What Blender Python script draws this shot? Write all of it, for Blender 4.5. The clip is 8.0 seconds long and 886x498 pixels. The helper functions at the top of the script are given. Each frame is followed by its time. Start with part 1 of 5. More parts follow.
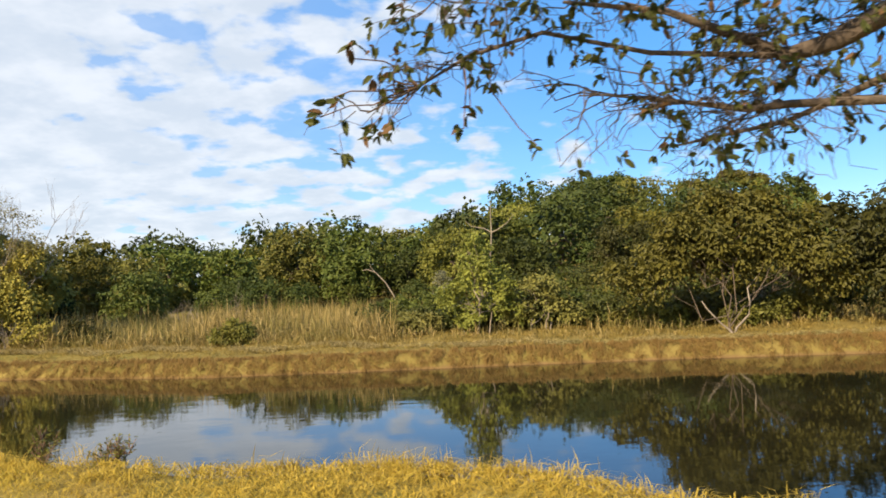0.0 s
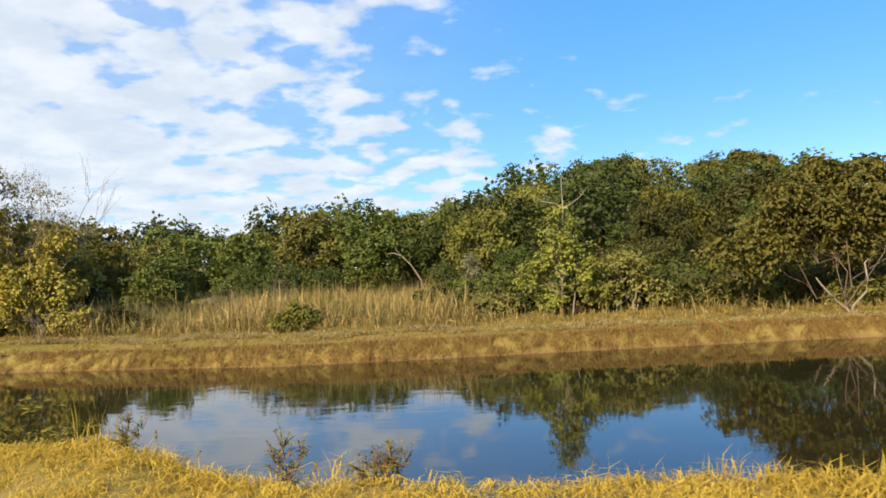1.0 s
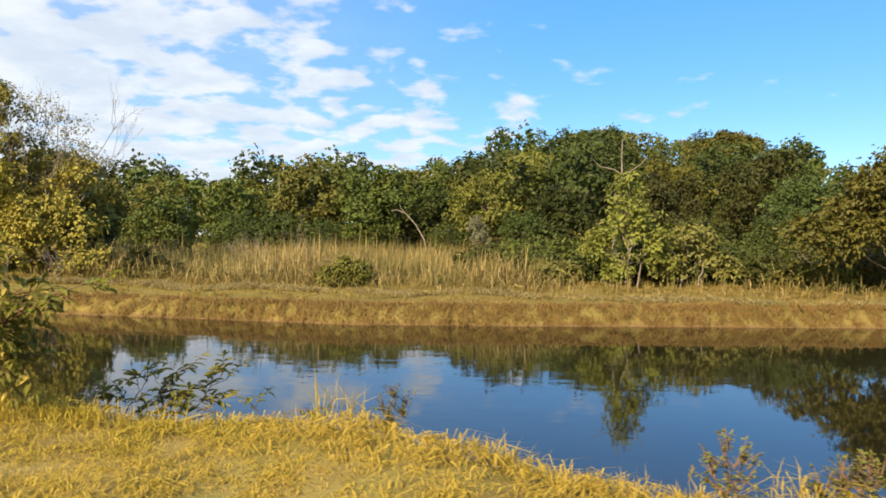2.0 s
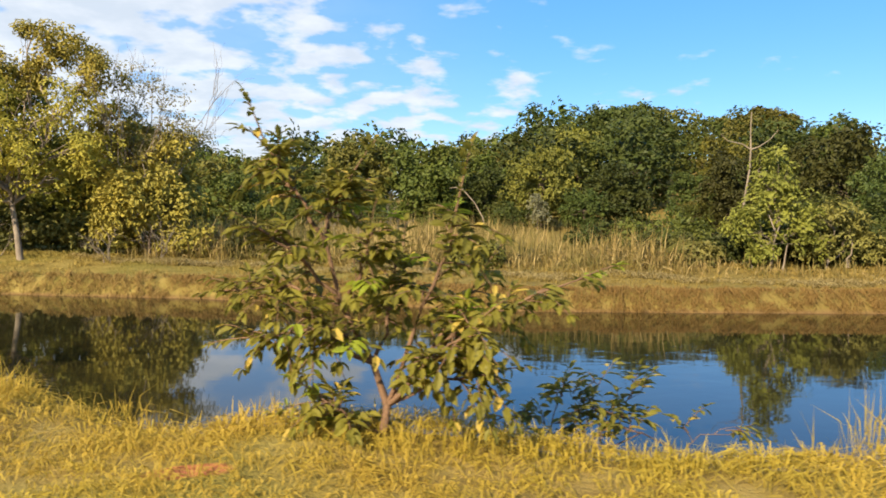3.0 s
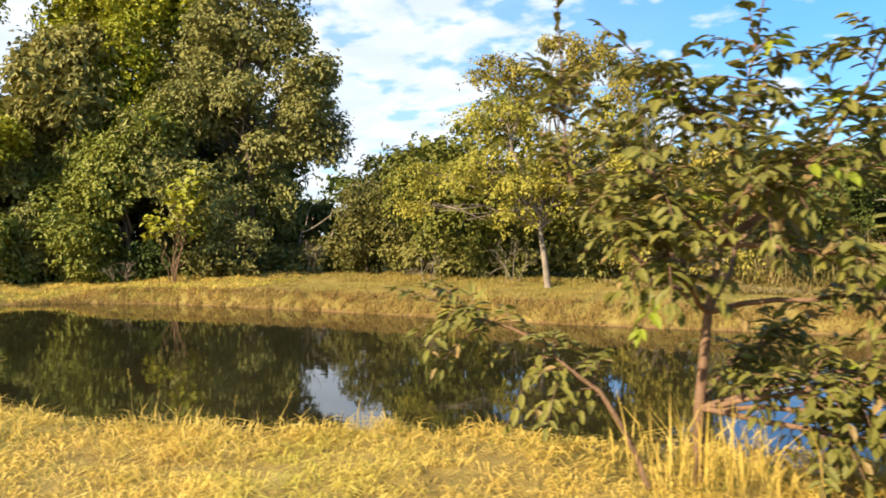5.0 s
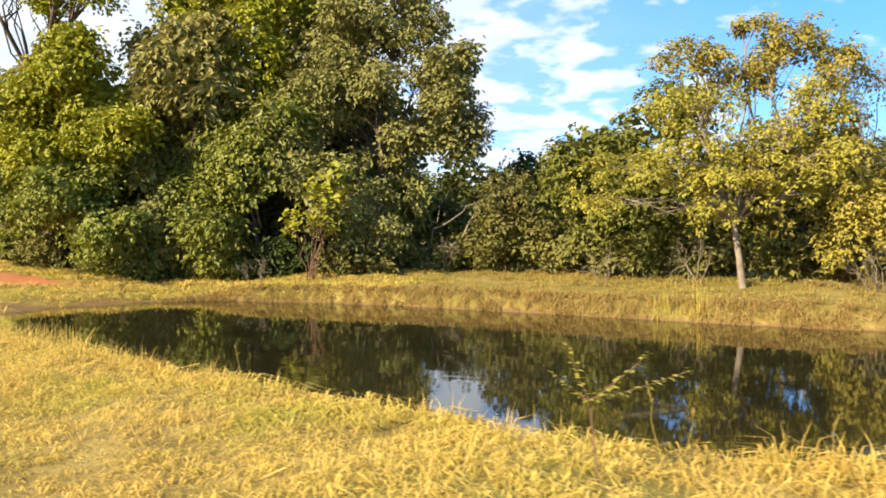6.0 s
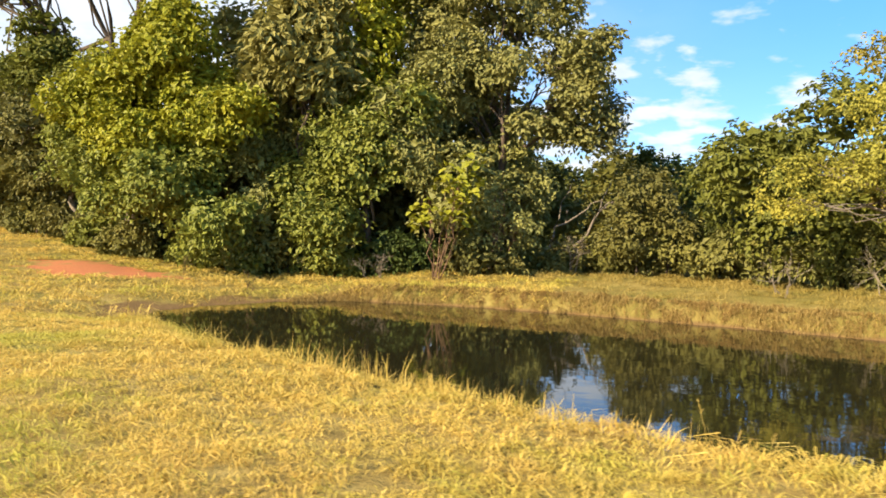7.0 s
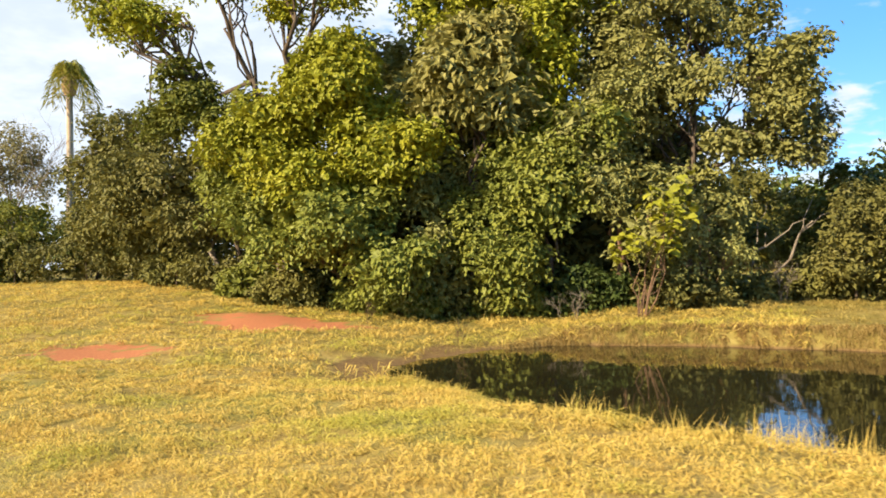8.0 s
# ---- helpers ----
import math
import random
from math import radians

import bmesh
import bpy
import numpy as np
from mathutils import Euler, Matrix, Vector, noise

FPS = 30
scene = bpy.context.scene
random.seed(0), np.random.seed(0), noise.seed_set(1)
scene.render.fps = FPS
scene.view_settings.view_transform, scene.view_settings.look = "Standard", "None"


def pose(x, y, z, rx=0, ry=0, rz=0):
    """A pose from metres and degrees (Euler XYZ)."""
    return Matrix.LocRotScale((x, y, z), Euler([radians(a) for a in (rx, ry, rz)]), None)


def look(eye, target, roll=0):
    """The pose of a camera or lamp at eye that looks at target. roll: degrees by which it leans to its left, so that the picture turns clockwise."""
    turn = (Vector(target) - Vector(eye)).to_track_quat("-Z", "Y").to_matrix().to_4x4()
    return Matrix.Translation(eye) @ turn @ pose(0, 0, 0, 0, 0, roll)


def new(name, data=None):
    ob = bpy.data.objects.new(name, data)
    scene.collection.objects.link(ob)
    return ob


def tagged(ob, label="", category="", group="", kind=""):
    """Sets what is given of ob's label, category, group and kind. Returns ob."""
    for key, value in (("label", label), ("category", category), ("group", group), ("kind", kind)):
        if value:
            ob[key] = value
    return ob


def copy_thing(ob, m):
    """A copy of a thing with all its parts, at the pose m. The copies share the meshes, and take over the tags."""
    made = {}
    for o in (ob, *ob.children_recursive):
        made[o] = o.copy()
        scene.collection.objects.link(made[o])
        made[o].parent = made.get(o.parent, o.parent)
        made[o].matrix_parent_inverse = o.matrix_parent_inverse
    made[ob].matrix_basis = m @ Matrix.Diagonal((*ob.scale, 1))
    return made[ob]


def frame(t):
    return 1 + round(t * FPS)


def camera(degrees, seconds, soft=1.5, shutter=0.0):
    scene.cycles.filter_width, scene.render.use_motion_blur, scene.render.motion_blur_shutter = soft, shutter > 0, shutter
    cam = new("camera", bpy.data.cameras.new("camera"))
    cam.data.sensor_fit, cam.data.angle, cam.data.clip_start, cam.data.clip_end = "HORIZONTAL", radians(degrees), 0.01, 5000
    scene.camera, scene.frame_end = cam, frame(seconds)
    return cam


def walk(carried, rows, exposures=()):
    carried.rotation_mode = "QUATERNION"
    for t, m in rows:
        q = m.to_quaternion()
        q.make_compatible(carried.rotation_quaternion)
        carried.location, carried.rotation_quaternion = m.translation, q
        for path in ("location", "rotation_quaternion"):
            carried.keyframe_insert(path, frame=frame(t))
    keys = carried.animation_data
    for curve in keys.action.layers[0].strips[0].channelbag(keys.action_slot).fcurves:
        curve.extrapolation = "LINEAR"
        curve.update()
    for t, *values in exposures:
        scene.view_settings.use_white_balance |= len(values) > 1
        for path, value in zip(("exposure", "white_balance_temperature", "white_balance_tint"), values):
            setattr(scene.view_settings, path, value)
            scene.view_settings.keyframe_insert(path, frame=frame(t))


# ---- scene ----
cam = camera(61.7, 8.0, soft=1.7, shutter=0.1)
PATH = [
    (0, (-2.292, 3.009, 1.98), (-2.321, 5.006, 2.092), -2.5),
    (0.5, (-3.666, 3.858, 1.943), (-3.693, 5.855, 2.052), -3.1),
    (1, (-5.102, 4.8, 1.881), (-5.088, 6.798, 1.957), -3.0),
    (1.2, (-5.639, 5.081, 1.871), (-5.578, 7.079, 1.925), -3.0),
    (2.3, (-8.992, 6.622, 1.883), (-8.853, 8.617, 1.844), 1.3),
    (2.5, (-9.65, 6.911, 1.861), (-9.503, 8.905, 1.829), -0.7),
    (3, (-11.407, 7.715, 1.856), (-11.272, 9.709, 1.768), 0.8),
    (3.5, (-13.213, 8.197, 1.837), (-13.177, 10.195, 1.77), -5.7),
    (4, (-15.135, 8.767, 1.802), (-15.228, 10.764, 1.741), -3.1),
    (4.5, (-17.097, 9.331, 1.782), (-17.409, 11.306, 1.733), -0.7),
    (4.7, (-17.912, 9.484, 1.792), (-18.351, 11.435, 1.753), -0.7),
    (5.8, (-22.332, 9.588, 1.64), (-22.912, 11.502, 1.628), -0.4),
    (6, (-23.202, 9.622, 1.655), (-23.785, 11.535, 1.633), -0.2),
    (6.5, (-25.475, 9.812, 1.765), (-26.048, 11.728, 1.713), 2.3),
    (7, (-27.69, 9.968, 1.91), (-28.246, 11.888, 1.856), 1.3),
    (7.5, (-29.879, 10.034, 1.994), (-30.481, 11.942, 1.993), -0.7),
    (8, (-32.134, 10.368, 2.08), (-32.803, 12.253, 2.108), -1.6),
]
walk(cam, [(t, look(eye, target, roll)) for t, eye, target, roll in PATH], [(0, 1.12), (2.5, 1.17), (3.5, 1.18), (4.5, 1.34), (5.8, 1.5), (7, 1.42), (8, 1.36)])

# ---------------------------------------------------------------- light and sky
SUN_FROM = Vector((-0.52, -0.76, 0.54)).normalized()
SUN_EL = math.asin(SUN_FROM.z)
SUN_ROT = math.atan2(SUN_FROM.x, SUN_FROM.y)


def link(tree, a, b):
    tree.links.new(a, b)


def calc(tree, op, a, b=None, c=None, clamp=False):
    n = tree.nodes.new("ShaderNodeMath")
    n.operation, n.use_clamp = op, clamp
    for i, v in enumerate((a, b, c)):
        if v is None:
            continue
        if isinstance(v, (int, float)):
            n.inputs[i].default_value = v
        else:
            link(tree, v, n.inputs[i])
    return n.outputs[0]


def blend(tree, fac, a, b):
    n = tree.nodes.new("ShaderNodeMix")
    n.data_type = "RGBA"
    for i, v in ((0, fac), (6, a), (7, b)):
        if isinstance(v, (int, float)):
            n.inputs[i].default_value = v
        elif isinstance(v, tuple):
            n.inputs[i].default_value = (*v, 1)
        else:
            link(tree, v, n.inputs[i])
    return n.outputs[2]


def ramp(tree, fac, *stops):
    n = tree.nodes.new("ShaderNodeValToRGB")
    e = n.color_ramp.elements
    while len(e) < len(stops):
        e.new(0.5)
    for k, (p, col) in enumerate(stops):
        e[k].position, e[k].color = p, (*col, 1)
    link(tree, fac, n.inputs[0])
    return n.outputs[0]


def fbm(tree, vec, scale, detail=3.0, rough=0.55, dist=0.0):
    n = tree.nodes.new("ShaderNodeTexNoise")
    n.inputs["Scale"].default_value, n.inputs["Detail"].default_value = scale, detail
    n.inputs["Roughness"].default_value, n.inputs["Distortion"].default_value = rough, dist
    if vec is not None:
        link(tree, vec, n.inputs["Vector"])
    return n.outputs[0]


def smooth(tree, v, lo, hi, a=0.0, b=1.0):
    n = tree.nodes.new("ShaderNodeMapRange")
    n.interpolation_type = "SMOOTHSTEP"
    for i, x in ((1, lo), (2, hi), (3, a), (4, b)):
        if isinstance(x, (int, float)):
            n.inputs[i].default_value = x
        else:
            link(tree, x, n.inputs[i])
    link(tree, v, n.inputs[0])
    return n.outputs[0]


def make_world():
    world = bpy.data.worlds.new("sky")
    scene.world = world
    world.use_nodes = True
    t = world.node_tree
    t.nodes.clear()
    sky = t.nodes.new("ShaderNodeTexSky")
    sky.sky_type, sky.sun_disc = "NISHITA", False
    sky.sun_elevation, sky.sun_rotation = SUN_EL, SUN_ROT
    sky.air_density, sky.dust_density, sky.ozone_density = 1.0, 0.3, 2.2
    way = t.nodes.new("ShaderNodeTexCoord").outputs["Generated"]
    sep = t.nodes.new("ShaderNodeSeparateXYZ")
    link(t, way, sep.inputs[0])
    x, y, z = sep.outputs
    flat = calc(t, "ADD", calc(t, "MAXIMUM", z, 0.0), 0.2)
    com = t.nodes.new("ShaderNodeCombineXYZ")
    link(t, calc(t, "DIVIDE", x, flat), com.inputs[0])
    link(t, calc(t, "DIVIDE", y, flat), com.inputs[1])
    puffs = fbm(t, com.outputs[0], 5.6, 7.0, 0.5, 0.1)
    banks = fbm(t, com.outputs[0], 0.5, 2.0, 0.5)
    cover = calc(t, "ADD", calc(t, "MULTIPLY", puffs, 0.82), calc(t, "MULTIPLY", banks, 0.18))
    side = calc(t, "MULTIPLY_ADD", x, 0.36, 0.445)
    low = calc(t, "MULTIPLY", smooth(t, z, 0.22, 0.08), 0.03)
    high = calc(t, "MULTIPLY", calc(t, "MULTIPLY", smooth(t, z, 0.14, 0.26), smooth(t, x, -0.3, 0.1)), 0.065)
    edge = calc(t, "ADD", calc(t, "SUBTRACT", side, low), high)
    mask = smooth(t, cover, edge, calc(t, "ADD", edge, 0.15))
    veil = calc(t, "MULTIPLY", smooth(t, x, 0.25, -0.6), 0.42)
    mask = calc(t, "MAXIMUM", calc(t, "MULTIPLY", mask, 0.92), veil)
    shade = fbm(t, com.outputs[0], 4.5, 4.0, 0.6)
    white = blend(t, smooth(t, shade, 0.35, 0.7), (0.31, 0.342, 0.382), (0.398, 0.416, 0.440))
    blue = t.nodes.new("ShaderNodeHueSaturation")
    blue.inputs["Hue"].default_value = 0.512
    blue.inputs["Saturation"].default_value, blue.inputs["Value"].default_value = 1.36, 0.089
    link(t, sky.outputs[0], blue.inputs["Color"])
    back = t.nodes.new("ShaderNodeBackground")
    even = blend(t, 0.5, blue.outputs[0], (0.066, 0.218, 0.44))
    link(t, blend(t, mask, even, white), back.inputs[0])
    back.inputs[1].default_value = 1.08
    out = t.nodes.new("ShaderNodeOutputWorld")
    link(t, back.outputs[0], out.inputs[0])


make_world()
sun = new("sun", bpy.data.lights.new("sun", "SUN"))
sun.data.energy, sun.data.angle, sun.data.color = 4.25, radians(0.6), (1.0, 0.845, 0.62)
sun.matrix_basis = look(SUN_FROM * 60, (0, 0, 0))


# ---------------------------------------------------------------- materials
def material(name):
    m = bpy.data.materials.new(name)
    m.use_nodes = True
    t = m.node_tree
    t.nodes.clear()
    out = t.nodes.new("ShaderNodeOutputMaterial")
    return m, t, out


def surface(t, colour, rough=0.8, spec=0.3, bump=None, strength=0.3, distance=0.02):
    p = t.nodes.new("ShaderNodeBsdfPrincipled")
    p.inputs["Roughness"].default_value = rough
    p.inputs["Specular IOR Level"].default_value = spec
    if isinstance(colour, tuple):
        p.inputs["Base Color"].default_value = (*colour, 1)
    else:
        link(t, colour, p.inputs["Base Color"])
    if bump is not None:
        b = t.nodes.new("ShaderNodeBump")
        b.inputs["Strength"].default_value, b.inputs["Distance"].default_value = strength, distance
        link(t, bump, b.inputs["Height"])
        link(t, b.outputs[0], p.inputs["Normal"])
    return p


def place_of(t):
    return t.nodes.new("ShaderNodeNewGeometry").outputs["Position"]


def leaf_material(name, dark, mid, light, dry=None, share=0.06, through_light=0.35, rough=0.45, patch=0.5, vary=0.3):
    """Leaves: each one differs a little, whole patches lean to a lighter tone, a few are dry, and light passes through."""
    m, t, out = material(name)
    own = t.nodes.new("ShaderNodeNewGeometry").outputs["Random Per Island"]
    whole = t.nodes.new("ShaderNodeObjectInfo").outputs["Random"]
    dark = tuple(0.45 * a + 0.55 * b for a, b in zip(dark, mid))
    light = tuple(0.6 * a + 0.4 * b for a, b in zip(light, mid))
    col = ramp(t, own, (0.0, dark), (0.55, mid), (1.0, light))
    area = smooth(t, fbm(t, place_of(t), patch * 1.6, 3.0), 0.40, 0.62)
    col = blend(t, 0.62, col, blend(t, area, mid, light))
    if dry:
        old = calc(t, "GREATER_THAN", calc(t, "FRACT", calc(t, "MULTIPLY", own, 37.7)), 1.0 - share)
        col = blend(t, old, col, dry)
    fine = fbm(t, place_of(t), 13.0, 3.0, 0.6)
    col = blend(t, smooth(t, fine, 0.46, 0.32), col, tuple(v * 0.6 for v in dark))
    hsv = t.nodes.new("ShaderNodeHueSaturation")
    link(t, calc(t, "MULTIPLY_ADD", whole, 0.026 * vary, 0.5 - 0.013 * vary), hsv.inputs["Hue"])
    link(t, calc(t, "MULTIPLY_ADD", whole, 0.56 * vary, 1.0 - 0.28 * vary), hsv.inputs["Value"])
    link(t, col, hsv.inputs["Color"])
    p = surface(t, hsv.outputs[0], rough + 0.1, 0.2, fine, 0.4, 0.06)
    tr = t.nodes.new("ShaderNodeBsdfTranslucent")
    link(t, hsv.outputs[0], tr.inputs[0])
    mix = t.nodes.new("ShaderNodeMixShader")
    mix.inputs[0].default_value = through_light
    link(t, p.outputs[0], mix.inputs[1])
    link(t, tr.outputs[0], mix.inputs[2])
    link(t, mix.outputs[0], out.inputs[0])
    return m


def bark_material(name, dark, light, scale=9.0):
    m, t, out = material(name)
    where = t.nodes.new("ShaderNodeTexCoord").outputs["Object"]
    coarse, fine = fbm(t, where, scale * 0.3, 3.0), fbm(t, where, scale * 4, 4.0, 0.7)
    col = ramp(t, calc(t, "MULTIPLY_ADD", fine, 0.5, calc(t, "MULTIPLY", coarse, 0.5)), (0.35, dark), (0.62, light))
    p = surface(t, col, 0.9, 0.15, fine, 0.6, 0.02)
    link(t, p.outputs[0], out.inputs[0])
    return m


def blade_material(name, stops, patch=0.45, tint=(0.2, 0.22, 0.03), amount=0.5, through_light=0.3, lush=None, tan=None):
    """Grass blades: one of several tones each, with greener patches over the ground."""
    m, t, out = material(name)
    own = t.nodes.new("ShaderNodeNewGeometry").outputs["Random Per Island"]
    col = ramp(t, own, *stops)
    where = place_of(t)
    area = smooth(t, fbm(t, where, patch, 4.0, 0.6), 0.46, 0.66)
    col = blend(t, calc(t, "MULTIPLY", area, amount), col, tint)
    if tan:
        sere = smooth(t, fbm(t, where, patch * 1.7, 4.0, 0.65, 0.3), 0.48, 0.62)
        col = blend(t, calc(t, "MULTIPLY", sere, 0.45), col, tan)
    pale = smooth(t, fbm(t, where, patch * 4.3, 3.0, 0.6), 0.5, 0.72)
    col = blend(t, calc(t, "MULTIPLY", pale, 0.25), col, stops[-1][1])
    if lush:
        sep = t.nodes.new("ShaderNodeSeparateXYZ")
        link(t, where, sep.inputs[0])
        east = smooth(t, calc(t, "MULTIPLY_ADD", fbm(t, where, 0.4, 3.0), 8.0, sep.outputs[0]), -17.0, -10.0)
        col = blend(t, calc(t, "MULTIPLY", east, 0.75), col, lush)
    p = surface(t, col, 0.65, 0.14)
    tr = t.nodes.new("ShaderNodeBsdfTranslucent")
    link(t, col, tr.inputs[0])
    mix = t.nodes.new("ShaderNodeMixShader")
    mix.inputs[0].default_value = through_light
    link(t, p.outputs[0], mix.inputs[1])
    link(t, tr.outputs[0], mix.inputs[2])
    link(t, mix.outputs[0], out.inputs[0])
    return m


BARE_PATCHES = ((-43.3, 27.6, 2.8, 1.4), (-44.0, 22.5, 1.6, 1.1), (-12.5, 11.65, 0.26, 0.13))

MUD_PATCHES = ((-38.3, 23.5, 0.8, 1.1), (-37.7, 26.0, 0.5, 0.6))


def ground_material():
    m, t, out = material("ground")
    where = place_of(t)
    sep = t.nodes.new("ShaderNodeSeparateXYZ")
    link(t, where, sep.inputs[0])
    big, mid, fine = fbm(t, where, 0.35, 4.0, 0.6), fbm(t, where, 2.4, 4.0, 0.6), fbm(t, where, 26.0, 5.0, 0.7)
    straw = ramp(t, mid, (0.3, (0.21, 0.142, 0.042)), (0.5, (0.31, 0.215, 0.06)), (0.7, (0.40, 0.295, 0.09)))
    green = ramp(t, fine, (0.3, (0.105, 0.117, 0.021)), (0.7, (0.234, 0.234, 0.047)))
    col = blend(t, calc(t, "MULTIPLY", smooth(t, big, 0.44, 0.66), 0.6), straw, green)
    inland = calc(t, "MULTIPLY_ADD", sep.outputs[0], 0.17, sep.outputs[1])
    turf = ramp(t, mid, (0.3, (0.18, 0.13, 0.034)), (0.5, (0.25, 0.185, 0.048)), (0.7, (0.32, 0.24, 0.07)))
    turf = blend(t, calc(t, "MULTIPLY", smooth(t, big, 0.42, 0.62), 0.6), turf, (0.181, 0.158, 0.033))
    turf = blend(t, calc(t, "MULTIPLY", smooth(t, sep.outputs[0], -15.0, -7.0), 0.6), turf, (0.199, 0.140, 0.040))
    col = blend(t, smooth(t, inland, 16.5, 19.0), col, turf)
    ragged = fbm(t, where, 1.1, 4.0, 0.6)
    red = ramp(t, fine, (0.3, (0.36, 0.128, 0.053)), (0.7, (0.54, 0.21, 0.088)))
    for cx, cy, rx, ry in BARE_PATCHES:
        dx = calc(t, "DIVIDE", calc(t, "SUBTRACT", sep.outputs[0], cx), rx)
        dy = calc(t, "DIVIDE", calc(t, "SUBTRACT", sep.outputs[1], cy), ry)
        far = calc(t, "ADD", calc(t, "MULTIPLY", dx, dx), calc(t, "MULTIPLY", dy, dy))
        far = calc(t, "ADD", far, calc(t, "MULTIPLY_ADD", mid, 2.0, calc(t, "MULTIPLY_ADD", ragged, 3.4, -2.6)))
        col = blend(t, smooth(t, far, 1.15, 0.6), col, red)
    mud = ramp(t, fine, (0.3, (0.135, 0.078, 0.030)), (0.7, (0.235, 0.145, 0.058)))
    for cx, cy, rx, ry in MUD_PATCHES:
        dx = calc(t, "DIVIDE", calc(t, "SUBTRACT", sep.outputs[0], cx), rx)
        dy = calc(t, "DIVIDE", calc(t, "SUBTRACT", sep.outputs[1], cy), ry)
        far = calc(t, "ADD", calc(t, "MULTIPLY", dx, dx), calc(t, "MULTIPLY", dy, dy))
        far = calc(t, "ADD", far, calc(t, "MULTIPLY_ADD", mid, 2.0, -1.0))
        col = blend(t, smooth(t, far, 1.3, 0.5), col, mud)
    col = blend(t, smooth(t, calc(t, "MULTIPLY_ADD", mid, 0.12, sep.outputs[2]), 0.16, 0.06), col, mud)
    p = surface(t, col, 0.95, 0.1, fine, 0.7, 0.05)
    link(t, p.outputs[0], out.inputs[0])
    return m


def water_material():
    m, t, out = material("pond water")
    where = t.nodes.new("ShaderNodeTexCoord").outputs["Object"]
    mapping = t.nodes.new("ShaderNodeMapping")
    mapping.inputs["Scale"].default_value = (1.0, 1.7, 1.0)
    link(t, where, mapping.inputs[0])
    wave = fbm(t, mapping.outputs[0], 1.6, 3.0, 0.5, 0.4)
    calm = smooth(t, fbm(t, where, 0.16, 2.0), 0.4, 0.62, 0.25, 1.0)
    silt = ramp(t, fbm(t, where, 0.35, 3.0), (0.35, (0.0125, 0.0112, 0.0048)), (0.65, (0.022, 0.0188, 0.007)))
    p = surface(t, silt, 0.03, 0.5, calc(t, "MULTIPLY", wave, calm), 0.05, 0.05)
    p.inputs["IOR"].default_value = 1.49
    link(t, p.outputs[0], out.inputs[0])
    return m


GROUND, WATER = ground_material(), water_material()
LAWN = blade_material("lawn blades", ((0.0, (0.38, 0.36, 0.058)), (0.13, (0.52, 0.36, 0.08)), (0.4, (0.62, 0.445, 0.088)), (0.8, (0.68, 0.48, 0.115)), (1.0, (0.76, 0.565, 0.165))), 0.55, (0.39, 0.395, 0.05), 0.6, lush=(0.40, 0.275, 0.031), tan=(0.58, 0.37, 0.085))
BANK = blade_material("bank grass", ((0.0, (0.27, 0.195, 0.045)), (0.4, (0.345, 0.25, 0.06)), (0.75, (0.40, 0.30, 0.078)), (1.0, (0.46, 0.355, 0.11))), 0.35, (0.25, 0.225, 0.042), 0.55, lush=(0.29, 0.205, 0.052))
RUSSET = blade_material("russet bank grass", ((0.0, (0.20, 0.118, 0.032)), (0.5, (0.29, 0.192, 0.052)), (1.0, (0.42, 0.30, 0.098))), 0.5, (0.26, 0.14, 0.042), 0.5, lush=(0.22, 0.128, 0.038))
REED = blade_material("reeds", ((0.0, (0.105, 0.088, 0.023)), (0.4, (0.234, 0.170, 0.051)), (0.75, (0.363, 0.257, 0.088)), (1.0, (0.538, 0.398, 0.164))), 0.45, (0.117, 0.123, 0.028), 0.6)
STRAW = blade_material("laid straw", ((0.0, (0.234, 0.175, 0.058)), (0.5, (0.339, 0.257, 0.099)), (1.0, (0.468, 0.374, 0.164))), 0.6, (0.257, 0.222, 0.058), 0.5)
FOREST = leaf_material("forest leaves", (0.039, 0.054, 0.012), (0.080, 0.098, 0.018), (0.153, 0.159, 0.026), None, 0, 0.2, vary=1.0)
FOREST_DEEP = leaf_material("deep green leaves", (0.026, 0.039, 0.011), (0.053, 0.071, 0.015), (0.109, 0.120, 0.024), None, 0, 0.2, vary=1.0)
OLIVE = leaf_material("olive leaves", (0.061, 0.062, 0.014), (0.117, 0.112, 0.021), (0.205, 0.175, 0.030), None, 0, 0.2, vary=1.0)
GLOSSY = leaf_material("broad green leaves", (0.096, 0.116, 0.023), (0.192, 0.205, 0.034), (0.322, 0.308, 0.048), None, 0, 0.22, 0.4, 0.4)
LIME = leaf_material("yellow green leaves", (0.153, 0.163, 0.014), (0.276, 0.278, 0.022), (0.435, 0.390, 0.030), None, 0, 0.22, 0.4, 0.5)
DUSKY = leaf_material("dusky leaves", (0.125, 0.126, 0.038), (0.226, 0.219, 0.062), (0.342, 0.312, 0.084), None, 0, 0.2)
BRONZE = leaf_material("bronze leaves", (0.144, 0.139, 0.038), (0.254, 0.230, 0.061), (0.386, 0.326, 0.089), None, 0, 0.22)
YELLOW = leaf_material("yellowing leaves", (0.175, 0.170, 0.031), (0.325, 0.298, 0.046), (0.530, 0.440, 0.064), None, 0, 0.28, 0.5, 0.6)
GUAVA = leaf_material("shrub leaves", (0.108, 0.105, 0.020), (0.203, 0.189, 0.031), (0.362, 0.320, 0.043), (0.589, 0.441, 0.088), 0.05, 0.45, 0.4, 1.5)
HANGING = leaf_material("hanging leaves", (0.034, 0.040, 0.010), (0.066, 0.073, 0.017), (0.107, 0.101, 0.020), (0.152, 0.082, 0.035), 0.08, 0.3, 0.45, 3.0)
